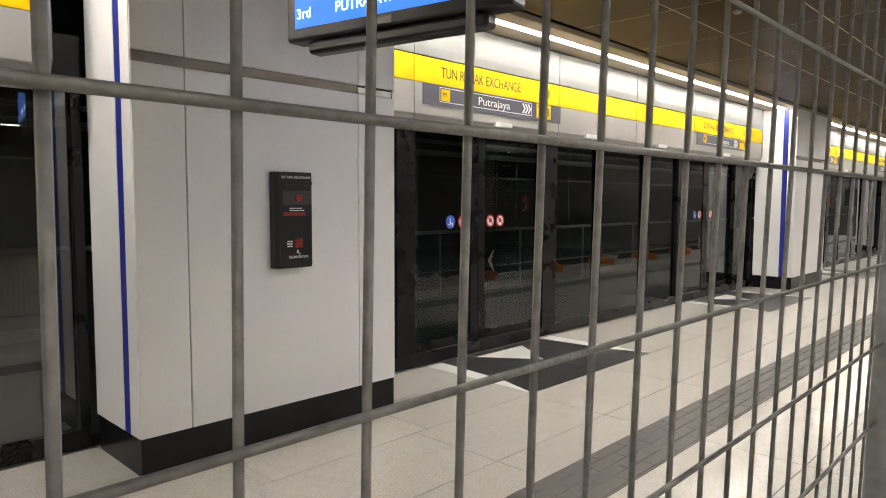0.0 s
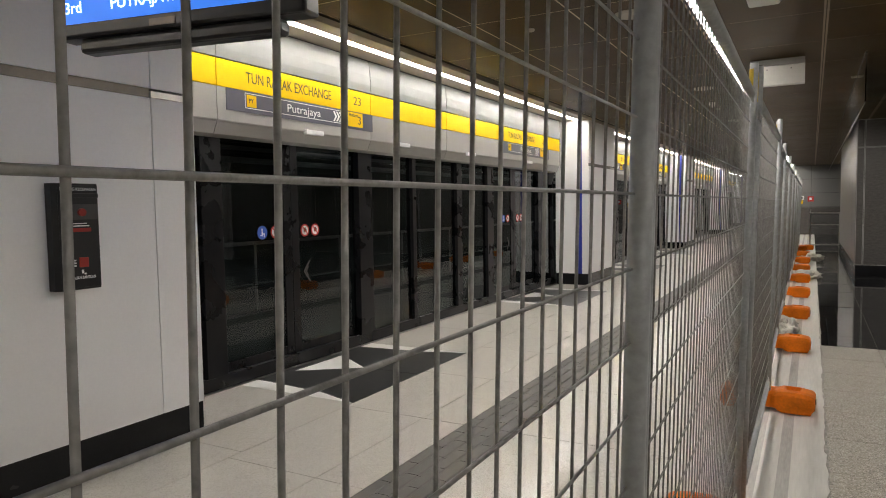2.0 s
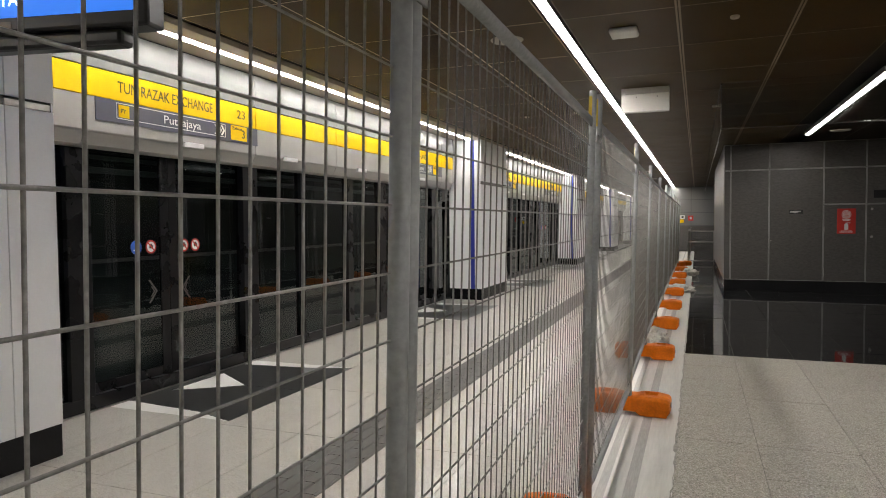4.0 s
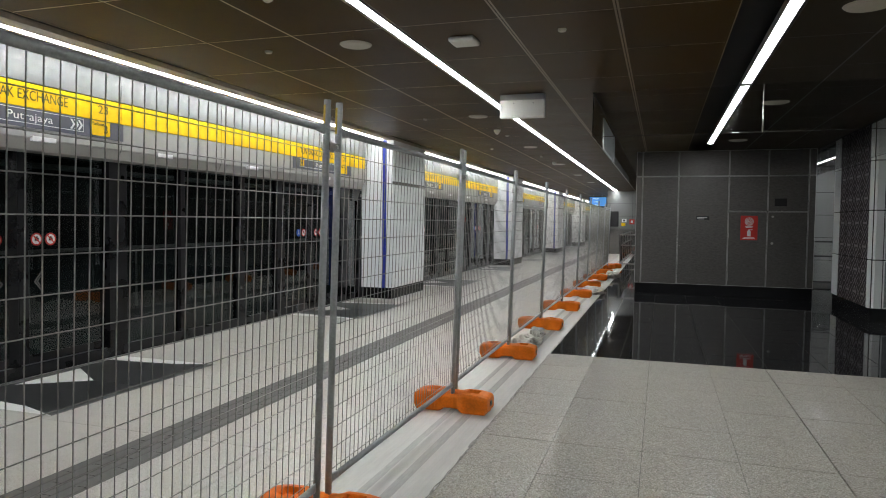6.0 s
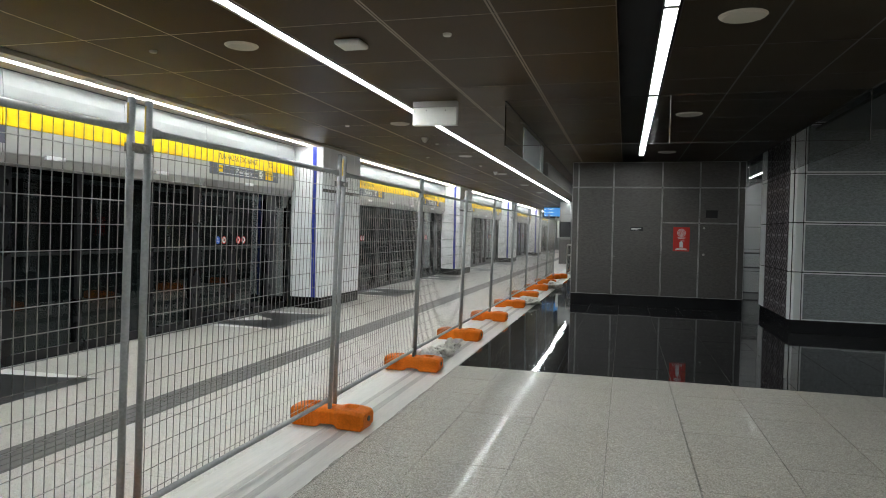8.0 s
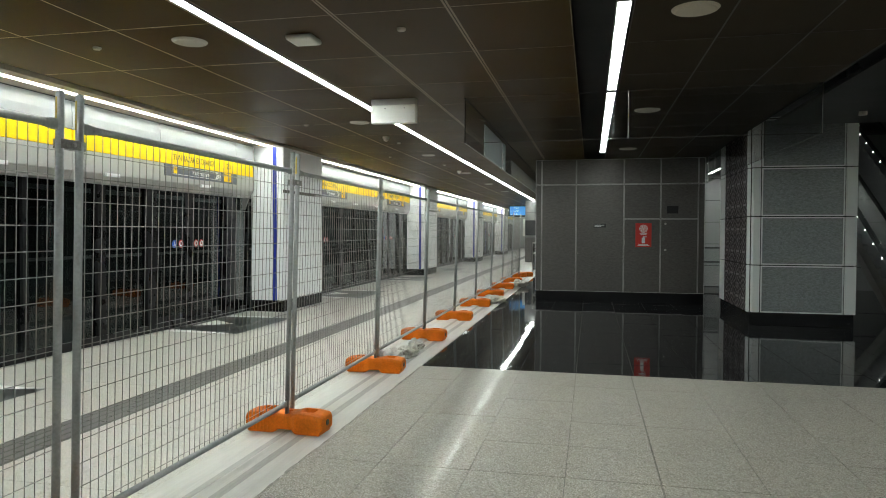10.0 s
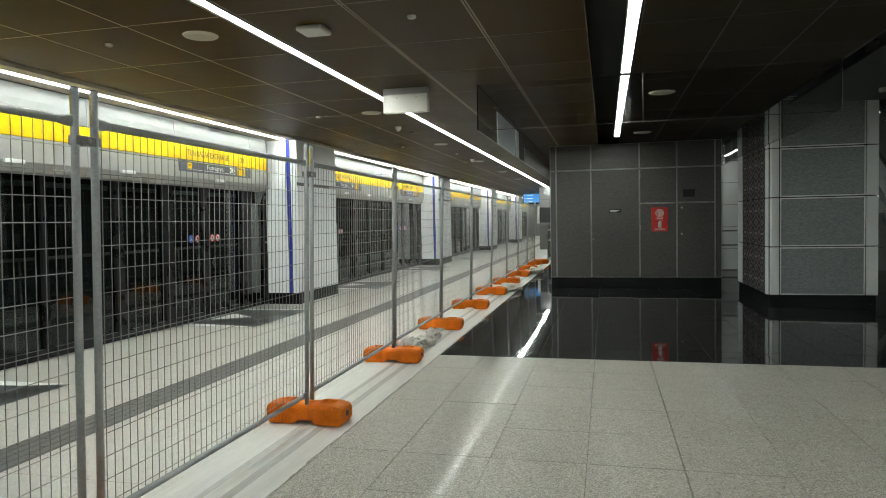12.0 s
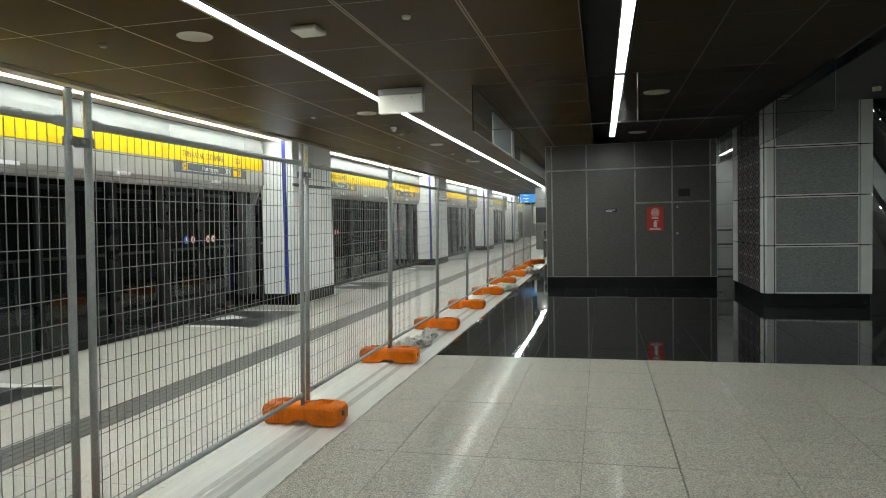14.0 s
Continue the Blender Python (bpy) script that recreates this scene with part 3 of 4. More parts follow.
# ---------------------------------------------------------------- lamps
def strip_light(name, x0, x1, ya, yb, mat, z, label, group, flush=False):
    t = thing(name, ((x0 + x1) / 2, ya, z), label, "strip light", group)
    w = (x1 - x0) / 2
    if flush:
        part("diffuser", box(nb(), -w, w, 0.004, yb - ya - 0.004, -0.002, 0.024), mat, t, "glowing white diffuser")
        part("batten", box(nb(), -w, w, 0, yb - ya, 0.0245, 0.028), M_SOFFIT, t)
        return t
    part("diffuser", box(nb(), -w + 0.008, w - 0.008, 0.004, yb - ya - 0.004, 0.0, 0.02, 0.002), mat, t, "glowing white diffuser")
    bm = nb()
    box(bm, -w, -w + 0.007, 0, yb - ya, -0.004, 0.06)
    box(bm, w - 0.007, w, 0, yb - ya, -0.004, 0.06)
    box(bm, -w + 0.007, w - 0.007, 0, yb - ya, 0.024, 0.06)
    box(bm, -w + 0.007, w - 0.007, 0, 0.003, -0.003, 0.024)
    box(bm, -w + 0.007, w - 0.007, yb - ya - 0.003, yb - ya, -0.003, 0.024)
    part("channel", bm, M_FASCIAG, t)
    return t


for k in range(-1, 5):
    for i in range(6):
        ya = 2.9 + BAY * k + i * 1.48
        strip_light("cove_light", -5.58, -5.50, ya, ya + 1.472, M_COVE, SOFFIT, "long white cove light above the screen doors", "cove lights", True)
y = 2.3
while y < 58:
    strip_light("ceiling_strip_light", -2.587, -2.493, y, y + 2.9, M_LED, CEIL, "continuous white ceiling strip light", "platform strip lights")
    y += 2.905
for ya, yb in ((-6.5, -1.0), (-0.9, 2.1), (2.2, 5.1), (5.15, 8.08), (8.22, 11.1), (11.12, 14.02)):
    # unseen strips behind the viewpoint are boosted to fill the fence posts
    strip_light("ceiling_strip_light", 0.42, 0.525, ya, yb, M_LED3 if yb < 2.2 else M_LED2, CEIL, "white linear ceiling strip light beside a black slot", "hall strip lights")

# added fill lamps, never in view, that brighten the hall column
for ya in (-6.5, -3.55, -0.6, 2.35, 5.3):
    strip_light("ceiling_strip_light", 6.55, 6.65, ya, ya + 2.9, M_HALLFILL, CEIL + 0.02, "added fill strip lamp out of view, brightening the hall column", "hall strip lights")

# ---------------------------------------------------------------- ceiling fittings
def disc(x, y, r, name, label, cat, group="", drop=0.011):
    t = thing(name, (x, y, CEIL), label, cat, group)
    bm = nb()
    bmesh.ops.create_cone(bm, cap_ends=True, segments=32, radius1=r * 0.93, radius2=r, depth=drop, matrix=Matrix.Translation((0, 0, -drop / 2)))
    part("rim", bm, M_SPKRIM, t)
    bm = nb()
    bmesh.ops.create_cone(bm, cap_ends=True, segments=32, radius1=r * 0.8, radius2=r * 0.86, depth=0.006, matrix=Matrix.Translation((0, 0, -drop - 0.002)))
    part("grille", bm, M_SPKRIM, t)
    return t


for y in (-3.0, 1.3, 5.42, 9.64, 13.86, 18.1, 22.3, 26.5):
    disc(-3.04, y, 0.145, "ceiling_speaker", "round off-white ceiling loudspeaker grille", "loudspeaker", "ceiling speakers")
for x, y in ((0.97, 5.41), (0.96, 9.42), (0.93, 13.51)):
    disc(x, y, 0.165, "ceiling_speaker", "round off-white ceiling loudspeaker grille", "loudspeaker", "ceiling speakers")
for x, y in ((-1.2, 5.43), (-3.94, 5.42), (-3.9, 9.7), (-1.25, 9.8), (-3.9, 14.0), (-3.1, 11.9), (-3.15, 15.9)):
    disc(x, y, 0.036, "sprinkler", "small round ceiling sprinkler cover", "sprinkler", "sprinkler covers", 0.015)
t = thing("wireless_access_point", (-2.05, 5.50, CEIL), "white rounded square wireless access point on the ceiling", "access point")
part("housing", box(nb(), -0.115, 0.115, -0.115, 0.115, -0.045, 0.0, 0.02), M_CREAM, t, smooth=False)
part("bracket", box(nb(), -0.06, 0.06, -0.06, 0.06, -0.004, 0.002), M_GREYPL, t)
for x, y in ((-3.02, 3.97), (-3.11, 11.15), (-3.1, 17.5)):
    t = thing("dome_camera", (x, y, CEIL), "small white dome camera under the ceiling", "camera", "dome cameras")
    bm = nb()
    bmesh.ops.create_cone(bm, cap_ends=True, segments=20, radius1=0.055, radius2=0.06, depth=0.03, matrix=Matrix.Translation((0, 0, -0.015)))
    part("base", bm, M_CREAM, t)
    bm = nb()
    bmesh.ops.create_uvsphere(bm, u_segments=16, v_segments=10, radius=0.045, matrix=Matrix.Translation((0, 0, -0.035)))
    part("dome", bm, M_CREAM, t, smooth=True)

# exit sign seen from its blank back
t = thing("hanging_sign", (-2.06, 8.12, CEIL), "blank grey metal sign box hung under the strip light", "sign")
part("box", box(nb(), -0.275, 0.275, -0.05, 0.05, -0.288, -0.075, 0.004), M_CREAM, t, "pale grey sign box")
part("canopy", box(nb(), -0.275, 0.275, -0.05, 0.05, -0.070, -0.001, 0.003), M_FASCIAG, t)
for x in (-0.10, 0.14):
    part("screw", rod(nb(), (x, -0.056, -0.115), (x, -0.05, -0.115), 0.006, 8), M_GREYPL, t)


# glass smoke barriers
def barrier(xa, ya, xb, yb, cuts):
    t = thing("smoke_barrier", (xa, ya, CEIL), "hanging glass smoke barrier with a metal edge under ceiling", "smoke barrier", "smoke barriers")
    d = Vector((xb - xa, yb - ya, 0))
    u = d.normalized()
    side = Vector((-u.y, u.x, 0)) * 0.006
    for ca, cb_ in zip(cuts, cuts[1:]):
        p, q = d * ca + u * 0.006, d * cb_ - u * 0.006
        bm = nb()
        prism(bm, [tuple((p + side).xy), tuple((q + side).xy), tuple((q - side).xy), tuple((p - side).xy)], "z", -0.53, -0.002)
        part("pane", bm, M_BGLASS if xa < 0 and abs(d.x) < 0.1 else M_CLEAR, t, "clear glass pane").visible_shadow = False
        bm = nb()
        rod(bm, q + u * 0.006 + Vector((0, 0, -0.53)), q + u * 0.006, 0.004, 6)
        part("joint", bm, M_GREYPL if xa > 2 else M_STEEL, t)
    bm = nb()
    rod(bm, (0, 0, -0.534), d + Vector((0, 0, -0.534)), 0.003, 6)
    part("edge_trim", bm, M_STEEL if xa < 0 and abs(d.x) < 0.1 else M_GREYPL, t, "thin lower edge trim")
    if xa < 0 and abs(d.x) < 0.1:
        # pale sheets behind the glass stand in for a bright reflection
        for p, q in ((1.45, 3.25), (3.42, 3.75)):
            part("overlay", box(nb(), 0.010, 0.014, p, q, -0.525, -0.09), M_PANEREFL, t, "pale sheet imitating a reflection in the pane")
    if abs(d.x) < 0.1:
        rod(bm := nb(), (0, 0, -0.004), d + Vector((0, 0, -0.004)), 0.012, 6)
        part("channel", bm, M_SLOT, t)


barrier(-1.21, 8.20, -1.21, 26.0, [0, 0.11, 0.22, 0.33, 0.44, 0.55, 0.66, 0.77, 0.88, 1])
barrier(-1.21, 8.20, 2.63, 8.12, [0, 0.487, 1])
barrier(2.63, 8.12, 2.63, 20.0, [0, 0.2, 0.4, 0.6, 0.8, 1])


# ---------------------------------------------------------------- information displays
def display(loc, w, label, lit):
    t = thing("information_display", loc, label, "display", "information displays")
    h = w * 0.58
    part("housing", box(nb(), -w / 2, w / 2, 0, 0.10, 0, h, 0.012), M_BLACKPL, t)
    part("screen", box(nb(), -w / 2 + 0.05, w / 2 - 0.05, -0.003, 0.001, 0.05, h - 0.04), lit, t, "lit blue screen")
    part("back_screen", box(nb(), -w / 2 + 0.05, w / 2 - 0.05, 0.099, 0.103, 0.05, h - 0.04), lit, t, "lit blue screen on the other side")
    part("speaker_bar", box(nb(), -w * 0.4, w * 0.4, 0.012, 0.088, -0.055, -0.001, 0.015), M_BLACKPL, t)
    part("badge", box(nb(), -0.09, 0.02, -0.003, 0.0, 0.012, 0.036), M_BRONZE, t, "small metal badge")
    for x in (-w * 0.25, w * 0.25):
        part("hanger", rod(nb(), (x, 0.05, h - 0.02), (x, 0.05, CEIL - loc[2]), 0.02, 10), M_STEEL, t)
    for i, (a, b_) in enumerate((("1st", "PUTRAJAYA"), ("2nd", "PUTRAJAYA"), ("3rd", "PUTRAJAYA"))):
        z = h - 0.13 - i * (h - 0.235) / 2.0
        words(a, 0.058, M_SCREENTXT, t, facing_south(-w / 2 + 0.06, -0.004, z))
        words(b_, 0.058, M_SCREENTXT, t, facing_south(-w / 2 + 0.27, -0.004, z))
    return t


tv = display((-3.65, 1.27, 2.155), 1.05, "black hanging display with a lit blue screen", M_SCREEN)
tv.rotation_euler = (0, 0, radians(11))
display((-3.85, 38.9, 2.43), 1.02, "far hanging display with a lit blue screen", M_SCREENFAR)

# ---------------------------------------------------------------- help point on the column
t = thing("help_point", (-5.33, 1.905, 1.087), "black emergency help point with red buttons on the column", "help point")
part("back_box", prism(nb(), [(0.0, -0.118), (0.055, -0.118), (0.075, -0.095), (0.075, 0.135), (0.0, 0.135)], "z", 0, 0.59), M_BLACKPL, t, "black wedge housing")
part("face", box(nb(), 0.0755, 0.081, -0.095, 0.134, 0.012, 0.578, 0.002), M_BLACKPL, t, "glossy black face plate")
part("hood", box(nb(), 0.081, 0.095, -0.08, 0.13, 0.51, 0.535, 0.004), M_BLACKPL, t)
part("button_cover", box(nb(), 0.0815, 0.084, -0.075, 0.13, 0.39, 0.475, 0.001), M_GREYPL, t)
part("emergency_button", rod(nb(), (0.084, 0.03, 0.43), (0.10, 0.03, 0.43), 0.022, 16), M_REDDIM, t, "round red button")
part("notice", box(nb(), 0.0815, 0.083, -0.075, 0.085, 0.322, 0.343), M_REDDIM, t, "red notice strip")
bm = nb()
box(bm, 0.0815, 0.084, -0.03, 0.075, 0.352, 0.358)
box(bm, 0.0815, 0.084, -0.03, 0.06, 0.366, 0.371)
part("notice_lines", bm, M_SIGNWHITE, t)
part("call_button", box(nb(), 0.0815, 0.088, 0.005, 0.06, 0.125, 0.18, 0.003), M_REDDIM, t, "square red call button")
words("BUTANG KECEMASAN", 0.024, M_SIGNWHITE, t, facing_x(0.0825, -0.085, 0.557), width=0.205)
words("TALIAN BANTUAN", 0.024, M_SIGNWHITE, t, facing_x(0.0825, -0.04, 0.067), width=0.14)
bm = nb()
for z in (0.165, 0.15, 0.135):
    box(bm, 0.0815, 0.0825, -0.05, -0.01, z - 0.004, z + 0.004)
part("caption", bm, M_SIGNWHITE, t)
bm = nb()
box(bm, 0.0815, 0.0825, 0.02, 0.032, 0.09, 0.11)
box(bm, 0.0815, 0.0825, 0.034, 0.046, 0.083, 0.092)
part("ear_symbol", bm, M_SIGNWHITE, t)


# ---------------------------------------------------------------- temporary fence
W = 2.11
ROW, COLS = 0.1055, 41
TUBE = 0.0172
LEAN = math.atan(0.026)


def wire_mesh(p, q, r):
    return mesh_of(rod(nb(), p, q, r, 6), "wire", M_GALV, True)


def fence_panel(marked=()):
    """One panel: two posts, two rails and a welded mesh on the platform side of the tubes."""
    t = thing("temporary_fence", (0, 0, 0), "galvanised temporary mesh fence panel standing in orange feet", "fence panel", "temporary fence panels")
    for y in (0.0, W):
        p = part("post", rod(nb(), (0, y, 0.13), (0, y, 2.095), TUBE, 20), M_TUBE, t, smooth=True)
        part("cap", rod(nb(), (0, y, 2.095), (0, y, 2.098), TUBE - 0.003, 12), M_GREYPL, p)
        if y not in marked:
            continue
        bm = nb()
        arc = [((TUBE + 0.0007) * math.cos(radians(a)), y + (TUBE + 0.0007) * math.sin(radians(a))) for a in range(165, 271, 15)]
        inner = [((TUBE - 0.0005) * math.cos(radians(a)), y + (TUBE - 0.0005) * math.sin(radians(a))) for a in range(270, 164, -15)]
        prism(bm, arc + inner, "z", 1.945, 2.07)
        part("paint_mark", bm, M_YPAINT, p, "worn yellow paint mark")
    for z, nm in ((1.955, "top_rail"), (0.225, "bottom_rail")):
        bm = nb()
        rod(bm, (0, 0.09, z), (0, W - 0.09, z), 0.0165, 12)
        for ya, yb, yc in ((0.0, 0.05, 0.10), (W, W - 0.05, W - 0.10)):
            vs = []
            for y, rx, rz in ((ya, 0.006, 0.026), (yb, 0.007, 0.024), (yc, 0.0165, 0.0165)):
                vs.append([bm.verts.new((rx * math.cos(a * math.pi / 6), y, z + rz * math.sin(a * math.pi / 6))) for a in range(12)])
            for r0, r1 in zip(vs, vs[1:]):
                for a in range(12):
                    bm.faces.new((r0[a], r0[(a + 1) % 12], r1[(a + 1) % 12], r1[a]))
        bmesh.ops.recalc_face_normals(bm, faces=bm.faces)
        part(nm, bm, M_TUBE, t, "tube rail with flattened ends", smooth=True)
    up = wire_mesh((0, 0, 0.225), (0, 0, 1.955), 0.0020)
    across = wire_mesh((0, 0.0, 0), (0, W, 0), 0.0020)
    for i in range(1, COLS):
        share("wire", up, t, (-0.010, W * i / COLS, 0))
    z = 0.266
    while z < 1.93:
        share("wire", across, t, (-0.0062, 0, z))
        z += ROW
    return t


# each panel from its first to its last post, with x at post-top height; all lean a little towards the hall
RUNS = [((-1.902, -1.4975), (-1.902, 0.6125)), ((-1.897, 0.668), (-1.914, 2.762)), ((-1.90, 2.857), (-1.90, 4.967)), ((-1.913, 5.085), (-1.938, 7.19)),
        ((-1.945, 7.26), (-1.952, 9.37)), ((-1.952, 9.43), (-1.957, 11.53))]
for k in range(5):
    RUNS.append(((-1.96 - 0.005 * k, 11.59 + 2.16 * k), (-1.962 - 0.005 * k, 13.69 + 2.16 * k)))


def fence_pose(a, b, pivot):
    a, b = Vector(a), Vector(b)
    d = b - a
    turn = Matrix.Rotation(math.atan2(-d.x, d.y), 4, "Z")
    return Matrix.Translation((a.x - pivot * math.sin(LEAN), a.y, 0)) @ turn @ Matrix.Rotation(LEAN, 4, "Y") @ Matrix.Diagonal((1, d.length / W, 1, 1))


panel = fence_panel()
panel.matrix_basis = fence_pose(*RUNS[0], 1.5)
fence_panel((W,)).matrix_basis = fence_pose(*RUNS[1], 2.0)
painted = fence_panel((0.0,))
painted.matrix_basis = fence_pose(*RUNS[2], 2.0)
copy_thing(painted, fence_pose(*RUNS[3], 2.0))
for a, b_ in RUNS[4:]:
    copy_thing(panel, fence_pose(a, b_, 2.0))


def clamp(x, ya, yb, z):
    t = thing("tube_coupler", (x, (ya + yb) / 2, z), "galvanised bolted clamp joining two fence posts", "clamp", "fence clamps")
    h = (yb - ya) / 2 + TUBE + 0.004
    bm = nb()
    box(bm, TUBE + 0.0002, TUBE + 0.005, -h, h, -0.02, 0.02, 0.002)
    box(bm, -TUBE - 0.005, -TUBE - 0.0002, -h, h, -0.02, 0.02, 0.002)
    part("plate", bm, M_GALV, t)
    bm = nb()
    rod(bm, (-TUBE - 0.013, 0, 0), (TUBE + 0.013, 0, 0), 0.005, 8)
    rod(bm, (TUBE + 0.005, 0, 0), (TUBE + 0.012, 0, 0), 0.010, 6)
    part("bolt", bm, M_STEEL, t)


for (_, a), (b_, _) in zip(RUNS, RUNS[1:]):
    clamp((a[0] + b_[0]) / 2 - 0.003, a[1], b_[1], 1.875)


# feet of the fence
def foot():
    """Two moulded weights joined by an arched waist, lofted along x, with a sunk hand slot in each top."""
    t = thing("ballast_block", (0, 0, 0), "orange plastic fence foot block resting on the white sill", "fence foot", "orange fence feet")
    half = [(0.0, 0.092, 0.026, 0.152, 0), (0.060, 0.094, 0.024, 0.153, 0), (0.080, 0.101, 0.006, 0.157, 0), (0.100, 0.110, 0.0, 0.163, 0), (0.118, 0.112, 0.0, 0.164, 0),
            (0.128, 0.113, 0.0, 0.164, 0.03), (0.212, 0.114, 0.0, 0.162, 0.03), (0.222, 0.114, 0.0, 0.161, 0), (0.288, 0.112, 0.0, 0.150, 0), (0.296, 0.110, 0.026, 0.147, 0), (0.312, 0.098, 0.034, 0.132, 0)]
    stations = [(-x, w, a, b_, d) for x, w, a, b_, d in half[:0:-1]] + half
    bm = nb()
    rings = []
    for x, w, a, b_, d in stations:
        pts = [(-w + 0.022, a), (w - 0.022, a), (w - 0.006, a + 0.008), (w, b_ - 0.030), (w - 0.014, b_ - 0.008), (0.050, b_), (0.038, b_ - d),
               (-0.038, b_ - d), (-0.050, b_), (-w + 0.014, b_ - 0.008), (-w, b_ - 0.030), (-w + 0.006, a + 0.008)]
        rings.append([bm.verts.new((x, y, z)) for y, z in pts])
    for r0, r1 in zip(rings, rings[1:]):
        for i in range(12):
            bm.faces.new((r0[i], r0[(i + 1) % 12], r1[(i + 1) % 12], r1[i]))
    for r in (rings[0], rings[-1]):
        bm.faces.new(r)
    bmesh.ops.recalc_face_normals(bm, faces=bm.faces)
    bmesh.ops.bevel(bm, geom=list(bm.edges), offset=0.0035, segments=2, affect="EDGES", clamp_overlap=True)
    part("body", bm, M_ORANGE, t)
    for i in range(6):
        x = -0.125 - i * 0.029
        part("rib", box(nb(), x - 0.004, x + 0.004, -0.1165, -0.109, 0.03, 0.115, 0.002), M_ORANGE, t)
    part("plug", rod(nb(), (0.308, 0, 0.085), (0.317, 0, 0.085), 0.022, 16), M_GREYPL, t, "grey round filler plug")
    part("sleeve", rod(nb(), (0, 0, 0.14), (0, 0, 0.158), 0.034, 14), M_ORANGE, t)
    return t


ft = foot()
feet_turn = random.Random(8)
for i, ((_, a), (b_, _)) in enumerate(zip(RUNS, RUNS[1:])):
    m = pose((a[0] + b_[0]) / 2 - 0.052, (a[1] + b_[1]) / 2, 0.004, 0, 0, feet_turn.uniform(-3, 3))
    if i == 0:
        ft.matrix_basis = m
    else:
        copy_thing(ft, m)
for x, y, r in ((-2.05, 22.6, 60), (-1.95, 23.1, 20)):
    copy_thing(ft, pose(x, y, 0.004, 0, 0, r))


# crumpled sheets and sacks left by the feet
def crumple(x, y, sx, sy, sz, seed, label):
    rnd = random.Random(seed)
    bm = nb()
    bmesh.ops.create_icosphere(bm, subdivisions=4, radius=1.0)
    off = Vector((rnd.uniform(0, 50), rnd.uniform(0, 50), 0))
    for v in bm.verts:
        p = v.co.copy()
        f = 1 + 0.5 * noise.noise(p * 1.3 + off) - 0.75 * abs(noise.noise(p * 2.4 + off)) - 0.22 * abs(noise.noise(p * 5.5 + off)) + 0.05 * noise.noise(p * 9 + off)
        v.co = Vector((p.x * sx * f, p.y * sy * f, max(0.0, (p.z * 0.8 + 0.35) * sz * f)))
    return single("plastic_sheet", bm, M_BAG, label, "plastic sheet", group="crumpled sheets", smooth=True, loc=(x, y, 0.004))


crumple(-2.0, 7.72, 0.15, 0.30, 0.17, 1, "crumpled grey plastic sheet beside an orange foot")
crumple(-1.90, 8.22, 0.14, 0.34, 0.13, 2, "crumpled pale plastic sheet on the white sill")
crumple(-1.93, 8.72, 0.12, 0.24, 0.10, 7, "crumpled pale plastic sheet on the white sill")
crumple(-1.75, 14.5, 0.28, 0.40, 0.14, 3, "crumpled white plastic sack between the fence feet")
crumple(-1.95, 14.1, 0.22, 0.30, 0.12, 4, "crumpled white plastic sack between the fence feet")
crumple(-1.72, 18.9, 0.28, 0.36, 0.17, 5, "crumpled white plastic sack between the fence feet")

# ---------------------------------------------------------------- dark equipment enclosure
YF = 15.26
t = thing("equipment_enclosure", (0.8, YF, 0), "dark grey metal panelled equipment enclosure on a black plinth", "enclosure")
oy = Vector((0.8, YF, 0))


def eb(bm, *a, bevel=0.0):
    return box(bm, a[0] - oy.x, a[1] - oy.x, a[2] - oy.y, a[3] - oy.y, a[4], a[5], bevel)


part("core", eb(nb(), -0.916, 2.582, YF + 0.02, YF + 9.0, 0.0, CEIL), M_DARKGAP, t)
part("plinth", eb(nb(), -0.921, 2.587, YF + 0.012, YF + 9.0, 0.0, 0.216, bevel=0.003), M_PLINTH, t, "black plinth")
XS = [-0.936, -0.8, -0.054, 0.954, 1.71, 2.466, 2.602]
for i, (xa, xb) in enumerate(zip(XS, XS[1:])):
    rows = [0.22, 2.55, CEIL] if i not in (3, 4) else [0.22, 1.804, 2.55, CEIL]
    for za, zb in zip(rows, rows[1:]):
        p = part("panel", eb(nb(), xa + 0.004, xb - 0.004, YF, YF + 0.018, za + 0.004, zb - 0.004, bevel=0.002), M_CAB, t)
        bm = nb()
        for (u0, u1, w0, w1) in ((xa + 0.004, xa + 0.013, za + 0.004, zb - 0.004), (xb - 0.013, xb - 0.004, za + 0.004, zb - 0.004),
                                 (xa + 0.013, xb - 0.013, za + 0.004, za + 0.013), (xa + 0.013, xb - 0.013, zb - 0.013, zb - 0.004)):
            eb(bm, u0, u1, YF - 0.003, YF + 0.001, w0, w1)
        part("trim", bm, M_CABTRIM, p, "pale edge trim")
for ya in range(6):
    part("side_panel", eb(nb(), -0.936, -0.918, YF + 0.02 + ya * 1.4, YF + 1.41 + ya * 1.4, 0.22, CEIL, bevel=0.003), M_CAB, t)
for x, z, r in ((1.809, 1.699, 0.023), (1.809, 1.142, 0.025), (-0.013, 1.058, 0.012)):
    part("lock", rod(nb(), (x - oy.x, -0.012, z), (x - oy.x, 0.0, z), r, 16), M_STEEL, t)
for z in (2.402, 1.29, 0.45, 0.365):
    part("hinge", eb(nb(), 0.962, 0.974, YF - 0.012, YF, z - 0.05, z + 0.05), M_STEEL, t)
part("vent", eb(nb(), 1.836, 2.067, YF - 0.004, YF, 1.919, 2.077), M_SLOT, t, "dark ventilation grille")
t2 = thing("name_sign", (0.45, YF, 1.657), "small dark name plate on the grey door", "plate")
part("plate", box(nb(), -0.13, 0.13, -0.008, -0.004, -0.04, 0.04), M_BLACKPL, t2)
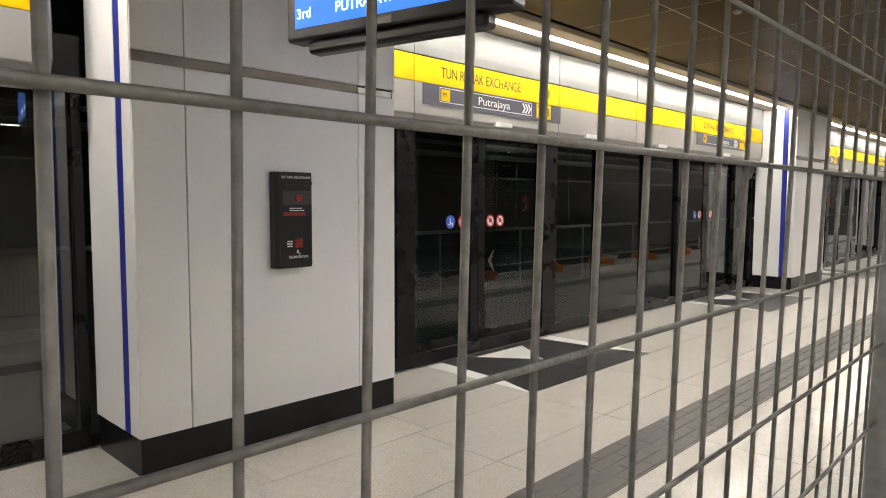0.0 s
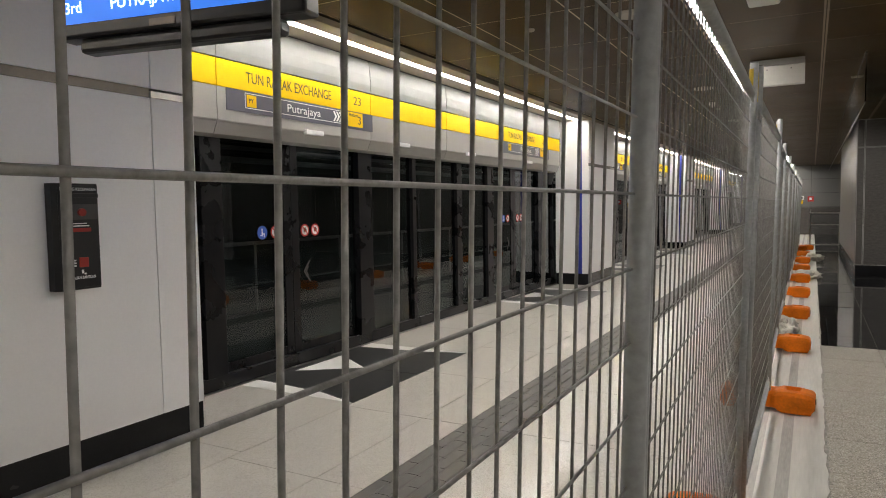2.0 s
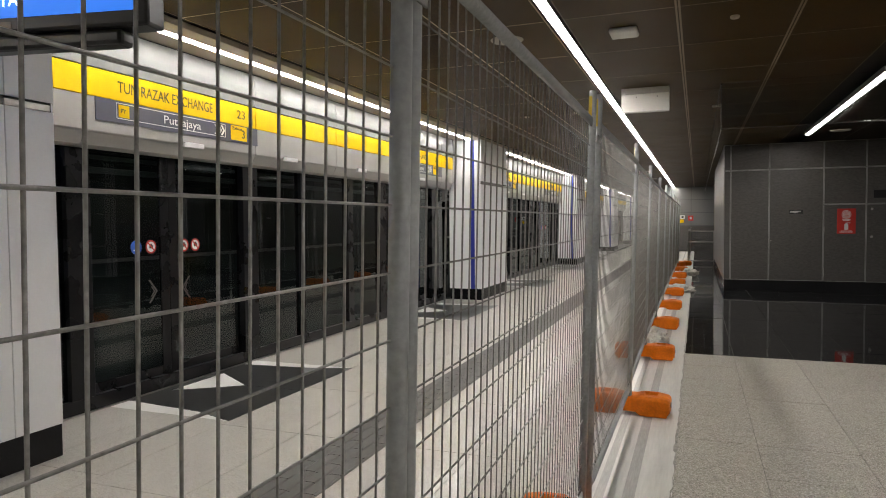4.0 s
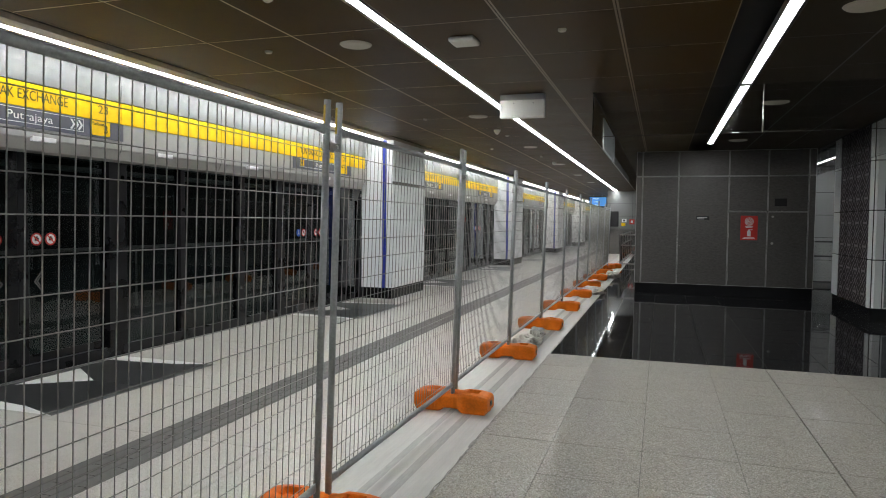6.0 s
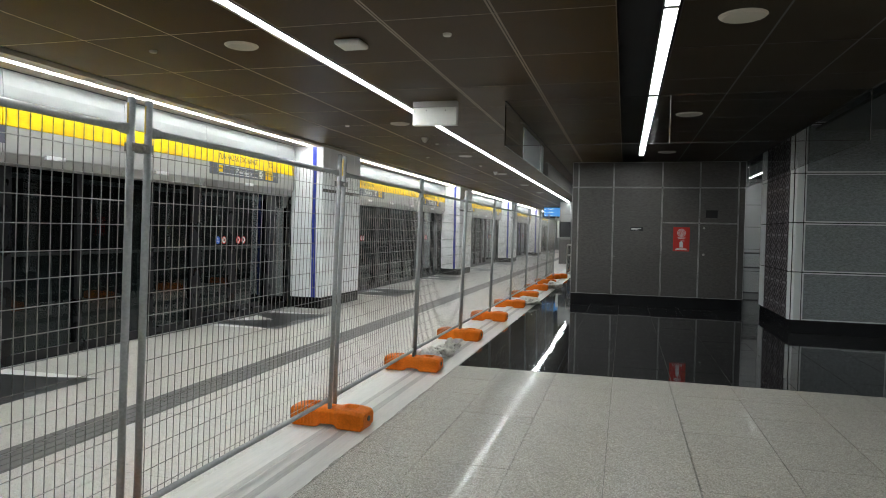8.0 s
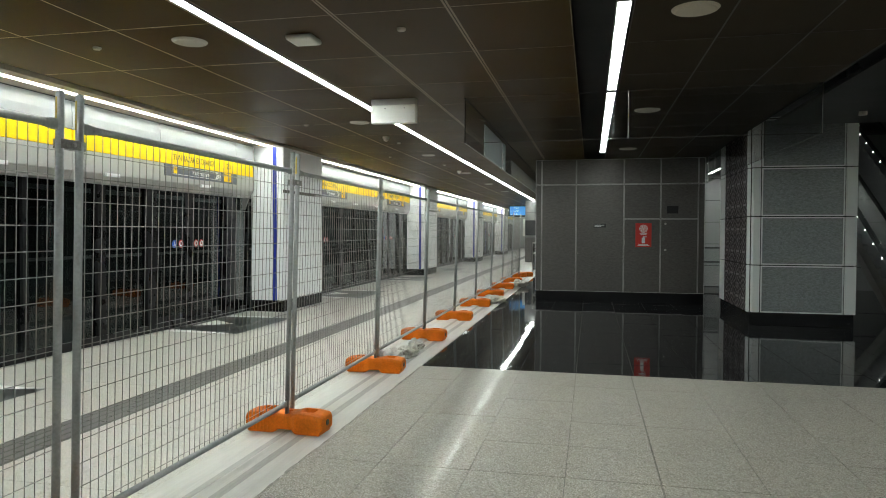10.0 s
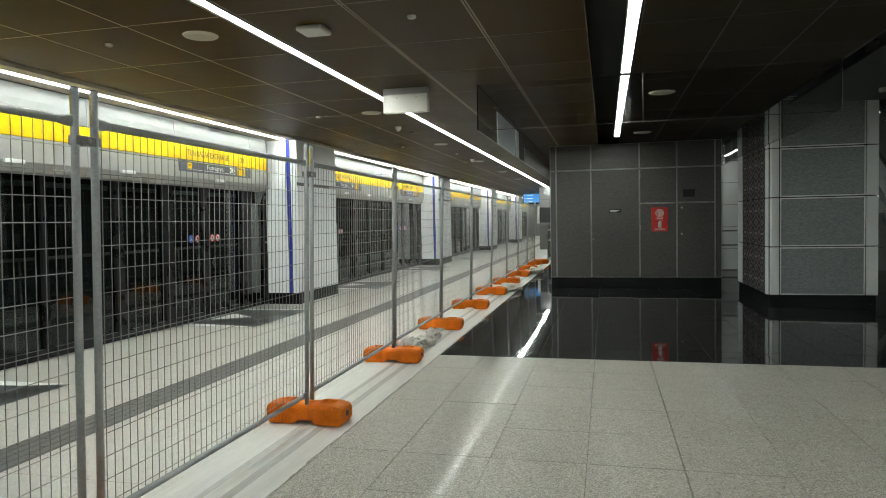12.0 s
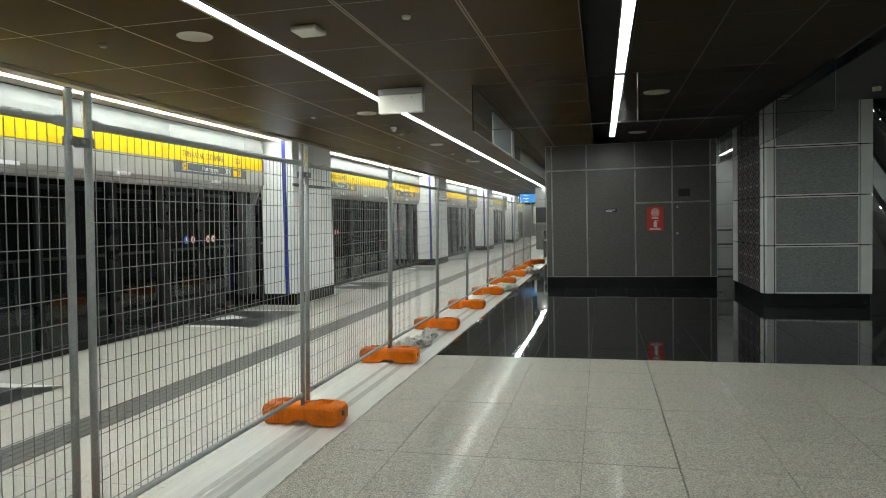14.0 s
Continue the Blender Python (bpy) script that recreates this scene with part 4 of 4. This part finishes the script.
bm = nb()
box(bm, -0.11, 0.09, -0.0095, -0.008, 0.004, 0.018)
box(bm, -0.11, 0.03, -0.0095, -0.008, -0.022, -0.010)
part("line", bm, M_SIGNWHITE, t2)
t2 = thing("fire_equipment_sign", (1.363, YF, 1.458), "red hose reel and extinguisher sign on the door", "sign")
part("plate", box(nb(), -0.165, 0.165, -0.009, -0.004, -0.255, 0.255), M_RED, t2)
for r in (0.085, 0.063, 0.041, 0.019):
    bm = nb()
    vs = [[], []]
    for a in range(32):
        c, s_ = math.cos(a * math.pi / 16), math.sin(a * math.pi / 16)
        vs[0].append(bm.verts.new((c * r, -0.0100, 0.135 + s_ * r)))
        vs[1].append(bm.verts.new((c * (r - 0.011), -0.0100, 0.135 + s_ * (r - 0.011))))
    for a in range(32):
        bm.faces.new((vs[0][a], vs[0][(a + 1) % 32], vs[1][(a + 1) % 32], vs[1][a]))
    part("hose_ring", bm, M_SIGNWHITE, t2)
bm = nb()
box(bm, -0.035, 0.035, -0.0105, -0.009, -0.175, -0.06, 0.0)
box(bm, -0.015, 0.02, -0.0105, -0.009, -0.06, -0.035)
box(bm, -0.01, 0.07, -0.0105, -0.009, -0.04, -0.03)
part("extinguisher_symbol", bm, M_SIGNWHITE, t2)
bm = nb()
for z, w in ((0.03, 0.08), (0.01, 0.06), (-0.20, 0.10), (-0.222, 0.12)):
    box(bm, -w, w, -0.0105, -0.009, z - 0.006, z + 0.006)
part("caption", bm, M_SIGNWHITE, t2)

# ---------------------------------------------------------------- hall column with perforated panels
CX0, CX1, CY0, CY1 = 2.787, 4.386, 12.13, 14.60
t = thing("hall_column", (3.4, 12.1, 0), "pale stone column with perforated metal panels and black plinth", "column")
oc = Vector((3.4, 12.1, 0))


def cb(bm, *a, bevel=0.0):
    return box(bm, a[0] - oc.x, a[1] - oc.x, a[2] - oc.y, a[3] - oc.y, a[4], a[5], bevel)


part("core", cb(nb(), CX0 + 0.03, CX1 - 0.03, CY0 + 0.03, CY1 - 0.02, 0, 4.2), M_DARKGAP, t)
part("plinth", cb(nb(), CX0 + 0.02, CX1 - 0.02, CY0 + 0.02, CY1 - 0.01, 0, 0.202, bevel=0.004), M_PLINTH, t, "black plinth")
ZS = [0.206, 0.988, 1.782, 2.576, 3.365, 4.18]
for za, zb in zip(ZS, ZS[1:]):
    za, zb = za + 0.008, zb - 0.008
    # chamfered corner stone
    part("corner_stone", prism(nb(), [(CX0 + 0.07 - oc.x, CY0 - oc.y), (CX0 + 0.175 - oc.x, CY0 - oc.y), (CX0 + 0.175 - oc.x, CY0 + 0.03 - oc.y), (CX0 + 0.03 - oc.x, CY0 + 0.16 - oc.y), (CX0 - oc.x, CY0 + 0.16 - oc.y), (CX0 - oc.x, CY0 + 0.075 - oc.y)], "z", za, zb), M_COLWHITE, t, "pale chamfered corner stone")
    part("edge_stone", cb(nb(), CX1 - 0.165, CX1, CY0, CY0 + 0.03, za, zb, bevel=0.003), M_COLWHITE, t, "pale edge stone")
    part("edge_stone", cb(nb(), CX0, CX0 + 0.03, CY1 - 0.42, CY1, za, zb, bevel=0.003), M_COLWHITE, t, "pale edge stone")
    p = part("panel", cb(nb(), CX0 + 0.19, CX1 - 0.18, CY0 + 0.006, CY0 + 0.024, za, zb, bevel=0.002), M_COLPANEL, t, "grey fine textured panel")
    bm = nb()
    for (u0, u1, w0, w1) in ((CX0 + 0.19, CX0 + 0.21, za, zb), (CX1 - 0.20, CX1 - 0.18, za, zb), (CX0 + 0.21, CX1 - 0.20, za, za + 0.02), (CX0 + 0.21, CX1 - 0.20, zb - 0.02, zb)):
        cb(bm, u0, u1, CY0 + 0.002, CY0 + 0.007, w0, w1)
    part("trim", bm, M_COLWHITE, p)
    # side face: pierced pattern of crossing curved bars
    q = part("pattern_panel", cb(nb(), CX0 + 0.012, CX0 + 0.022, CY0 + 0.165, CY1 - 0.425, za, zb), M_PATTERNBACK, t, "dark panel with pierced lattice")
    bm = nb()
    ya, yb = CY0 + 0.165 - oc.y, CY1 - 0.425 - oc.y
    def bar(y0_, z0_, y1_, z1_, w):
        u = Vector((0, z0_ - z1_, y1_ - y0_)).normalized() * w
        f = [bm.verts.new(v) for v in ((lx, y0_ + u.y, z0_ + u.z), (lx, y0_ - u.y, z0_ - u.z), (lx, y1_ - u.y, z1_ - u.z), (lx, y1_ + u.y, z1_ + u.z))]
        bm.faces.new(f)
    lx = CX0 + 0.008 - oc.x
    nc, nr = 4, 2
    sy, sz = (yb - ya) / nc, (zb - za) / nr
    for j in range(nc):
        yc = ya + (j + 0.5) * sy
        for r in range(nr):
            zc = za + (r + 0.5) * sz
            for sg in (-1, 1):
                for k in (1.0, 0.5):
                    bar(yc - sg * sy / 2 * k, zc, yc, zc + sz / 2 * k, 0.010 * (0.5 + k / 2))
                    bar(yc - sg * sy / 2 * k, zc, yc, zc - sz / 2 * k, 0.010 * (0.5 + k / 2))
                bar(yc - sg * sy / 2, zc + sz * 0.30, yc - sg * sy * 0.2, zc + sz / 2, 0.007)
                bar(yc - sg * sy / 2, zc - sz * 0.30, yc - sg * sy * 0.2, zc - sz / 2, 0.007)
            bar(yc, zc - sz * 0.25, yc, zc + sz * 0.25, 0.007)
            bar(yc - sy * 0.22, zc, yc + sy * 0.22, zc, 0.018)
    part("lattice", bm, M_PATTERN, q)
part("socket", cb(nb(), 3.533, 3.63, CY0 - 0.004, CY0 + 0.006, 0.306, 0.402, bevel=0.002), M_ESC, t, "small dull metal wall socket")
single("camera_dome", rod(nb(), (0, 0, 0), (0, 0, 0.05), 0.05, 16), M_CREAM, "small white ceiling sensor near the column", "sensor", loc=(3.75, 10.2, CEIL - 0.03))

# white passage behind the column
bm = nb()
box(bm, 2.5, 9.0, 20.0, 20.2, 0, CEIL + 1.0)
single("wall_passage", bm, M_WALL, "pale panelled passage wall behind the column", "wall", kind="structure")
strip_light("passage_light", 3.33, 3.42, 14.75, 19.6, M_LED3, CEIL, "white strip light in the passage", "passage lights")
for i in range(5):
    single("wall_joint", box(nb(), 2.5, 9.0, 19.99, 20.0, 0.6 + i * 0.6, 0.612 + i * 0.6), M_GREYPL, "dark panel joint on the passage wall", "wall joint", kind="structure")


# end wall behind the fence, with panel joints and a wall monitor
bm = nb()
box(bm, -2.95, 3.0, 34.0, 34.2, 0, CEIL)
wall_end = single("wall_end", bm, M_ENDWALL, "pale grey panelled wall closing the passage", "wall", kind="structure")
for i in range(1, 5):
    part("joint", box(nb(), -2.95, 3.0, 33.996, 34.0, i * 0.62, i * 0.62 + 0.012), M_GREYPL, wall_end)
for i in range(1, 5):
    part("joint", box(nb(), -2.95 + i * 1.2, -2.938 + i * 1.2, 33.996, 34.0, 0.0, CEIL), M_GREYPL, wall_end)
# added dark sheet in place of the darkness beyond the glass balustrade
part("lower_panel", box(nb(), -2.95, 3.0, 33.985, 33.995, 0.0, 1.22), M_CAB, wall_end, "dark sheet standing in for the darkness behind the balustrade")
t = thing("wall_monitor", (-2.72, 34.0, 1.30), "black wall monitor with a white side frame", "monitor")
part("screen", box(nb(), -0.22, 0.32, -0.12, -0.004, 0.05, 0.80, 0.01), M_BLACKPL, t)
part("frame", box(nb(), -0.34, -0.225, -0.13, -0.004, 0.0, 0.85, 0.008), M_CREAM, t, "white side frame")

t = thing("wall_notice", (-2.13, 34.0, 1.56), "white wall notice with a black symbol above a yellow box", "notice")
part("plate", box(nb(), -0.11, 0.11, -0.02, -0.004, 0.01, 0.18, 0.003), M_SIGNWHITE, t)
part("symbol", box(nb(), -0.05, 0.05, -0.022, -0.0205, 0.05, 0.14), M_BLACKPL, t, "black symbol")
part("call_box", box(nb(), -0.13, 0.06, -0.09, -0.004, -0.18, -0.02, 0.008), M_YELLOW, t, "yellow call box")
t = thing("fire_notice", (-1.76, 34.0, 1.48), "small red fire equipment notice on the far wall", "sign")
part("plate", box(nb(), -0.12, 0.12, -0.012, -0.004, 0.0, 0.24, 0.002), M_RED, t)
part("symbol", box(nb(), -0.05, 0.05, -0.014, -0.0122, 0.07, 0.18), M_SIGNWHITE, t, "white symbol")

# glass balustrades
def balustrade(xa, ya, xb, yb, n, metal=M_STEEL):
    t = thing("glass_balustrade", (xa, ya, 0), "glass balustrade with steel posts and handrails", "balustrade", "glass balustrades")
    d = Vector((xb - xa, yb - ya, 0))
    u = d.normalized()
    side = Vector((-u.y, u.x, 0)) * 0.006
    for i in range(n):
        p, q = d * (i / n) + u * 0.03, d * ((i + 1) / n) - u * 0.03
        part("pane", prism(nb(), [tuple((p + side).xy), tuple((q + side).xy), tuple((q - side).xy), tuple((p - side).xy)], "z", 0.08, 1.05), M_BGLASS, t, "clear glass pane").visible_shadow = False
    for i in range(n + 1):
        p = d * (i / n)
        part("post", rod(nb(), p, p + Vector((0, 0, 1.1)), 0.022, 10), metal, t)
    for z in (1.12, 0.75, 0.1):
        part("handrail", rod(nb(), Vector((0, 0, z)), d + Vector((0, 0, z)), 0.022, 10), metal, t)


balustrade(-1.75, 24.2, -0.1, 24.2, 2)
balustrade(-1.75, 24.2, -1.75, 34.0, 6)
balustrade(2.75, 19.0, 4.2, 19.0, 1, M_GREYPL)


# ---------------------------------------------------------------- escalators beyond the column
def escalator(x, y, rise, w=1.1):
    t = thing("escalator", (x, y, 0), "dark escalator with glass sides and small side lights", "escalator", "escalators")
    run = rise / math.tan(radians(33))
    d = Vector((0, run, rise))
    nst = int(rise / 0.2)
    me = mesh_of(box(nb(), -w / 2 + 0.12, w / 2 - 0.12, 0.001, run / nst - 0.001, -0.3, rise / nst - 0.05), "step", M_ESC)
    for i in range(nst):
        share("step", me, t, (0, i * run / nst, i * rise / nst))
    for s in (-1, 1):
        xs = s * w / 2
        part("skirt", prism(nb(), [(-0.9, 0.0), (0, 0.0), (run, rise), (run, rise + 0.22), (0, 0.22), (-0.9, 0.16)], "x", xs - 0.06, xs + 0.06), M_ESC, t)
        part("glass_side", prism(nb(), [(-0.9, 0.18), (0, 0.24), (run, rise + 0.24), (run, rise + 0.85), (0, 0.85), (-0.9, 0.85)], "x", xs - 0.006, xs + 0.006), M_BGLASS, t).visible_shadow = False
        bm = nb()
        rod(bm, (xs, -0.9, 0.9), (xs, 0, 0.9), 0.035, 10)
        rod(bm, (xs, 0, 0.9), (xs, run, rise + 0.9), 0.035, 10)
        rod(bm, (xs, -0.9, 0.9), (xs, -1.05, 0.6), 0.035, 10)
        rod(bm, (xs, -1.05, 0.6), (xs, -0.9, 0.2), 0.035, 10)
        part("handrail", bm, M_RUBBER, t, "black rubber handrail")
        part("soffit_edge", prism(nb(), [(0.6, -0.25), (run, rise - 0.55), (run, rise - 0.4), (0.6, -0.0)], "x", xs - 0.065, xs + 0.065), M_STEEL, t)
        for i in range(16):
            f = (i + 0.5) / 16
            part("side_light", rod(nb(), (xs - 0.07, f * run, f * rise + 0.2), (xs - 0.061, f * run, f * rise + 0.2), 0.015, 8), M_SPARK, t, "small bright side light")


escalator(5.9, 12.2, 4.0)
escalator(8.3, 12.2, 4.0)

# ---------------------------------------------------------------- floor finishes
# white sill under the fence with its two worn grooves
sill = part("white_sill", box(nb(), -2.22, -1.585, Y_NEAR, Y_FAR, -0.006, 0.003), M_STRIP, floor, "long white stone sill")
for xa, xb in ((-1.985, -1.935), (-1.84, -1.775)):
    part("groove", box(nb(), xa, xb, Y_NEAR, Y_FAR, 0.0005, 0.0036), M_STRIPD, sill, "darker worn groove")

# ragged line of old sealant along the sill's hall edge
seal = random.Random(21)
bm = nb()
prev = None
y = -1.0
while y < 14.0:
    c = -1.588 + seal.gauss(0, 0.004)
    w = max(0.0015, seal.gauss(0.006, 0.004))
    row = [bm.verts.new(v) for v in ((c - w, y, 0.0032), (c - w * 0.6, y, 0.0052), (c + w * 0.6, y, 0.0050), (c + w, y, 0.0008))]
    if prev:
        for i in range(3):
            bm.faces.new((prev[i], prev[i + 1], row[i + 1], row[i]))
    prev = row
    y += seal.uniform(0.03, 0.09)
part("sealant", bm, M_SEAL, sill, "ragged grey sealant line")

lay = random.Random(5)


def tile_field(xs, ys, mat, name, near, tilt=0.0):
    """Tiles with open joints; those in the near stretch are pieces of their own."""
    shared = {}
    far = nb()
    for xa, xb in zip(xs, xs[1:]):
        for ya, yb in zip(ys, ys[1:]):
            if near(xa, ya):
                key = (round(xb - xa, 3), round(yb - ya, 3))
                if key not in shared:
                    shared[key] = mesh_of(box(nb(), 0.002, key[0] - 0.002, 0.002, key[1] - 0.002, -0.006, 0.0, 0.001), name, mat)
                ob = share(name, shared[key], floor, (xa, ya, 0))
                ob.rotation_euler = (radians(lay.gauss(0, tilt)), radians(lay.gauss(0, tilt)), 0)
            else:
                vs = [far.verts.new(c) for c in ((xa + 0.0015, ya + 0.0015, 0), (xb - 0.0015, ya + 0.0015, 0), (xb - 0.0015, yb - 0.0015, 0), (xa + 0.0015, yb - 0.0015, 0))]
                far.faces.new(vs)
    ob = part("far_" + name, far, mat, floor)
    ob["kind"] = "stuff"


def steps_of(a, b, s):
    n = int(round((b - a) / s))
    return [a + (b - a) * i / n for i in range(n + 1)]


# platform tiles, leaving the door markings and tactile line out
px = [PSD + 0.03, -5.42, -4.80]
doors_y = [3.79 + 5.45 * j for j in range(-2, 10)]
ys = []
y = Y_NEAR
marks = [(a, a + 1.96) for a in doors_y]
segs = []
prev = Y_NEAR
for a, b_ in marks:
    segs.append((prev, a))
    prev = b_
segs.append((prev, Y_FAR))
for a, b_ in segs:
    if b_ - a > 0.2:
        tile_field(px, steps_of(a, b_, 1.16), M_PLAT, "platform_tile", lambda x, y: -1 < y < 14)
tile_field([-4.80, -4.12, -3.79], steps_of(Y_NEAR, Y_FAR, 1.2), M_PLAT, "platform_tile", lambda x, y: -1 < y < 14)
tile_field([-3.42, -2.82, -2.22], steps_of(Y_NEAR, Y_FAR, 1.2), M_PLAT, "platform_tile", lambda x, y: -1 < y < 14)
tile_field([-1.585, -1.08, -0.48, 0.12, 0.687, 0.693, 1.29, 1.89, 2.49, 3.1, 3.7, 4.3], steps_of(7.64 - 0.625 * 22, 7.64, 0.625), M_BEIGE, "hall_tile", lambda x, y: y > 0 and x < 3.2, 0.05)
tile_field([4.3 + 0.6 * i for i in range(15)], steps_of(7.64 - 0.625 * 22, 7.64, 0.625), M_BEIGE, "side_tile", lambda x, y: False)
tile_field([-1.585, -1.08, -0.48, 0.12, 0.72, 1.32, 1.92, 2.52, 3.12, 3.72, 4.32], steps_of(7.64, 7.64 + 0.6 * 40, 0.6), M_BLACK, "black_tile", lambda x, y: y < 14.5, 0.07)
tile_field([4.32 + 0.6 * i for i in range(15)], steps_of(7.64, 7.64 + 0.6 * 40, 0.6), M_BLACK, "side_black_tile", lambda x, y: False)
tile_field([-1.585 + 1.2 * i for i in range(13)], steps_of(31.64, Y_FAR, 1.2), M_BLACK, "end_black_tile", lambda x, y: False)

# boarding marks in front of each door
me_mark = {}
outl = {
    "dark_stone": (M_DIABLACK, [[(-6.0, 4.0), (-5.22, 3.925), (-4.80, 3.79), (-4.80, 4.77), (-5.395, 4.77), (-5.92, 4.39), (-6.0, 4.39)],
                                [(-6.0, 5.12), (-5.92, 5.12), (-5.395, 4.774), (-4.80, 4.774), (-4.80, 5.75), (-5.22, 5.615), (-6.0, 5.54)], [(-6.0, 4.39), (-5.925, 4.39), (-5.925, 5.12), (-6.0, 5.12)]]),
    "white_stone": (M_DIAWHITE, [[(-6.0, 3.79), (-4.803, 3.787), (-5.22, 3.921), (-6.0, 3.996)], [(-5.92, 4.394), (-5.40, 4.772), (-5.92, 5.116)], [(-6.0, 5.544), (-5.22, 5.619), (-4.803, 5.751), (-6.0, 5.75)]]),
}
for d in doors_y:
    for nm, (mat, polys) in outl.items():
        for i, pts in enumerate(polys):
            key = (nm, i)
            if key not in me_mark:
                me_mark[key] = mesh_of(prism(nb(), [(x, y - 3.79) for x, y in pts], "z", -0.006, 0.0005), nm, mat)
            share(nm, me_mark[key], floor, (0, d, 0))

# tactile line of ribbed tiles
bm = nb()
box(bm, 0.001, 0.369, 0.001, 0.299, -0.006, 0.0)
for i in range(4):
    for a, b_ in ((0.0, 0.296),) if i % 2 else ((0.0, 0.147), (0.151, 0.30)):
        x = 0.014 + i * 0.0895
        prism(bm, [(x, 0.0), (x + 0.074, 0.0), (x + 0.067, 0.005), (x + 0.007, 0.005)], "y", a, b_)
tact = mesh_of(bm, "tactile_tile", M_TACT)
y = -2.0
while y < 45:
    share("tactile_tile", tact, floor, (-3.79, y, 0))
    y += 0.30
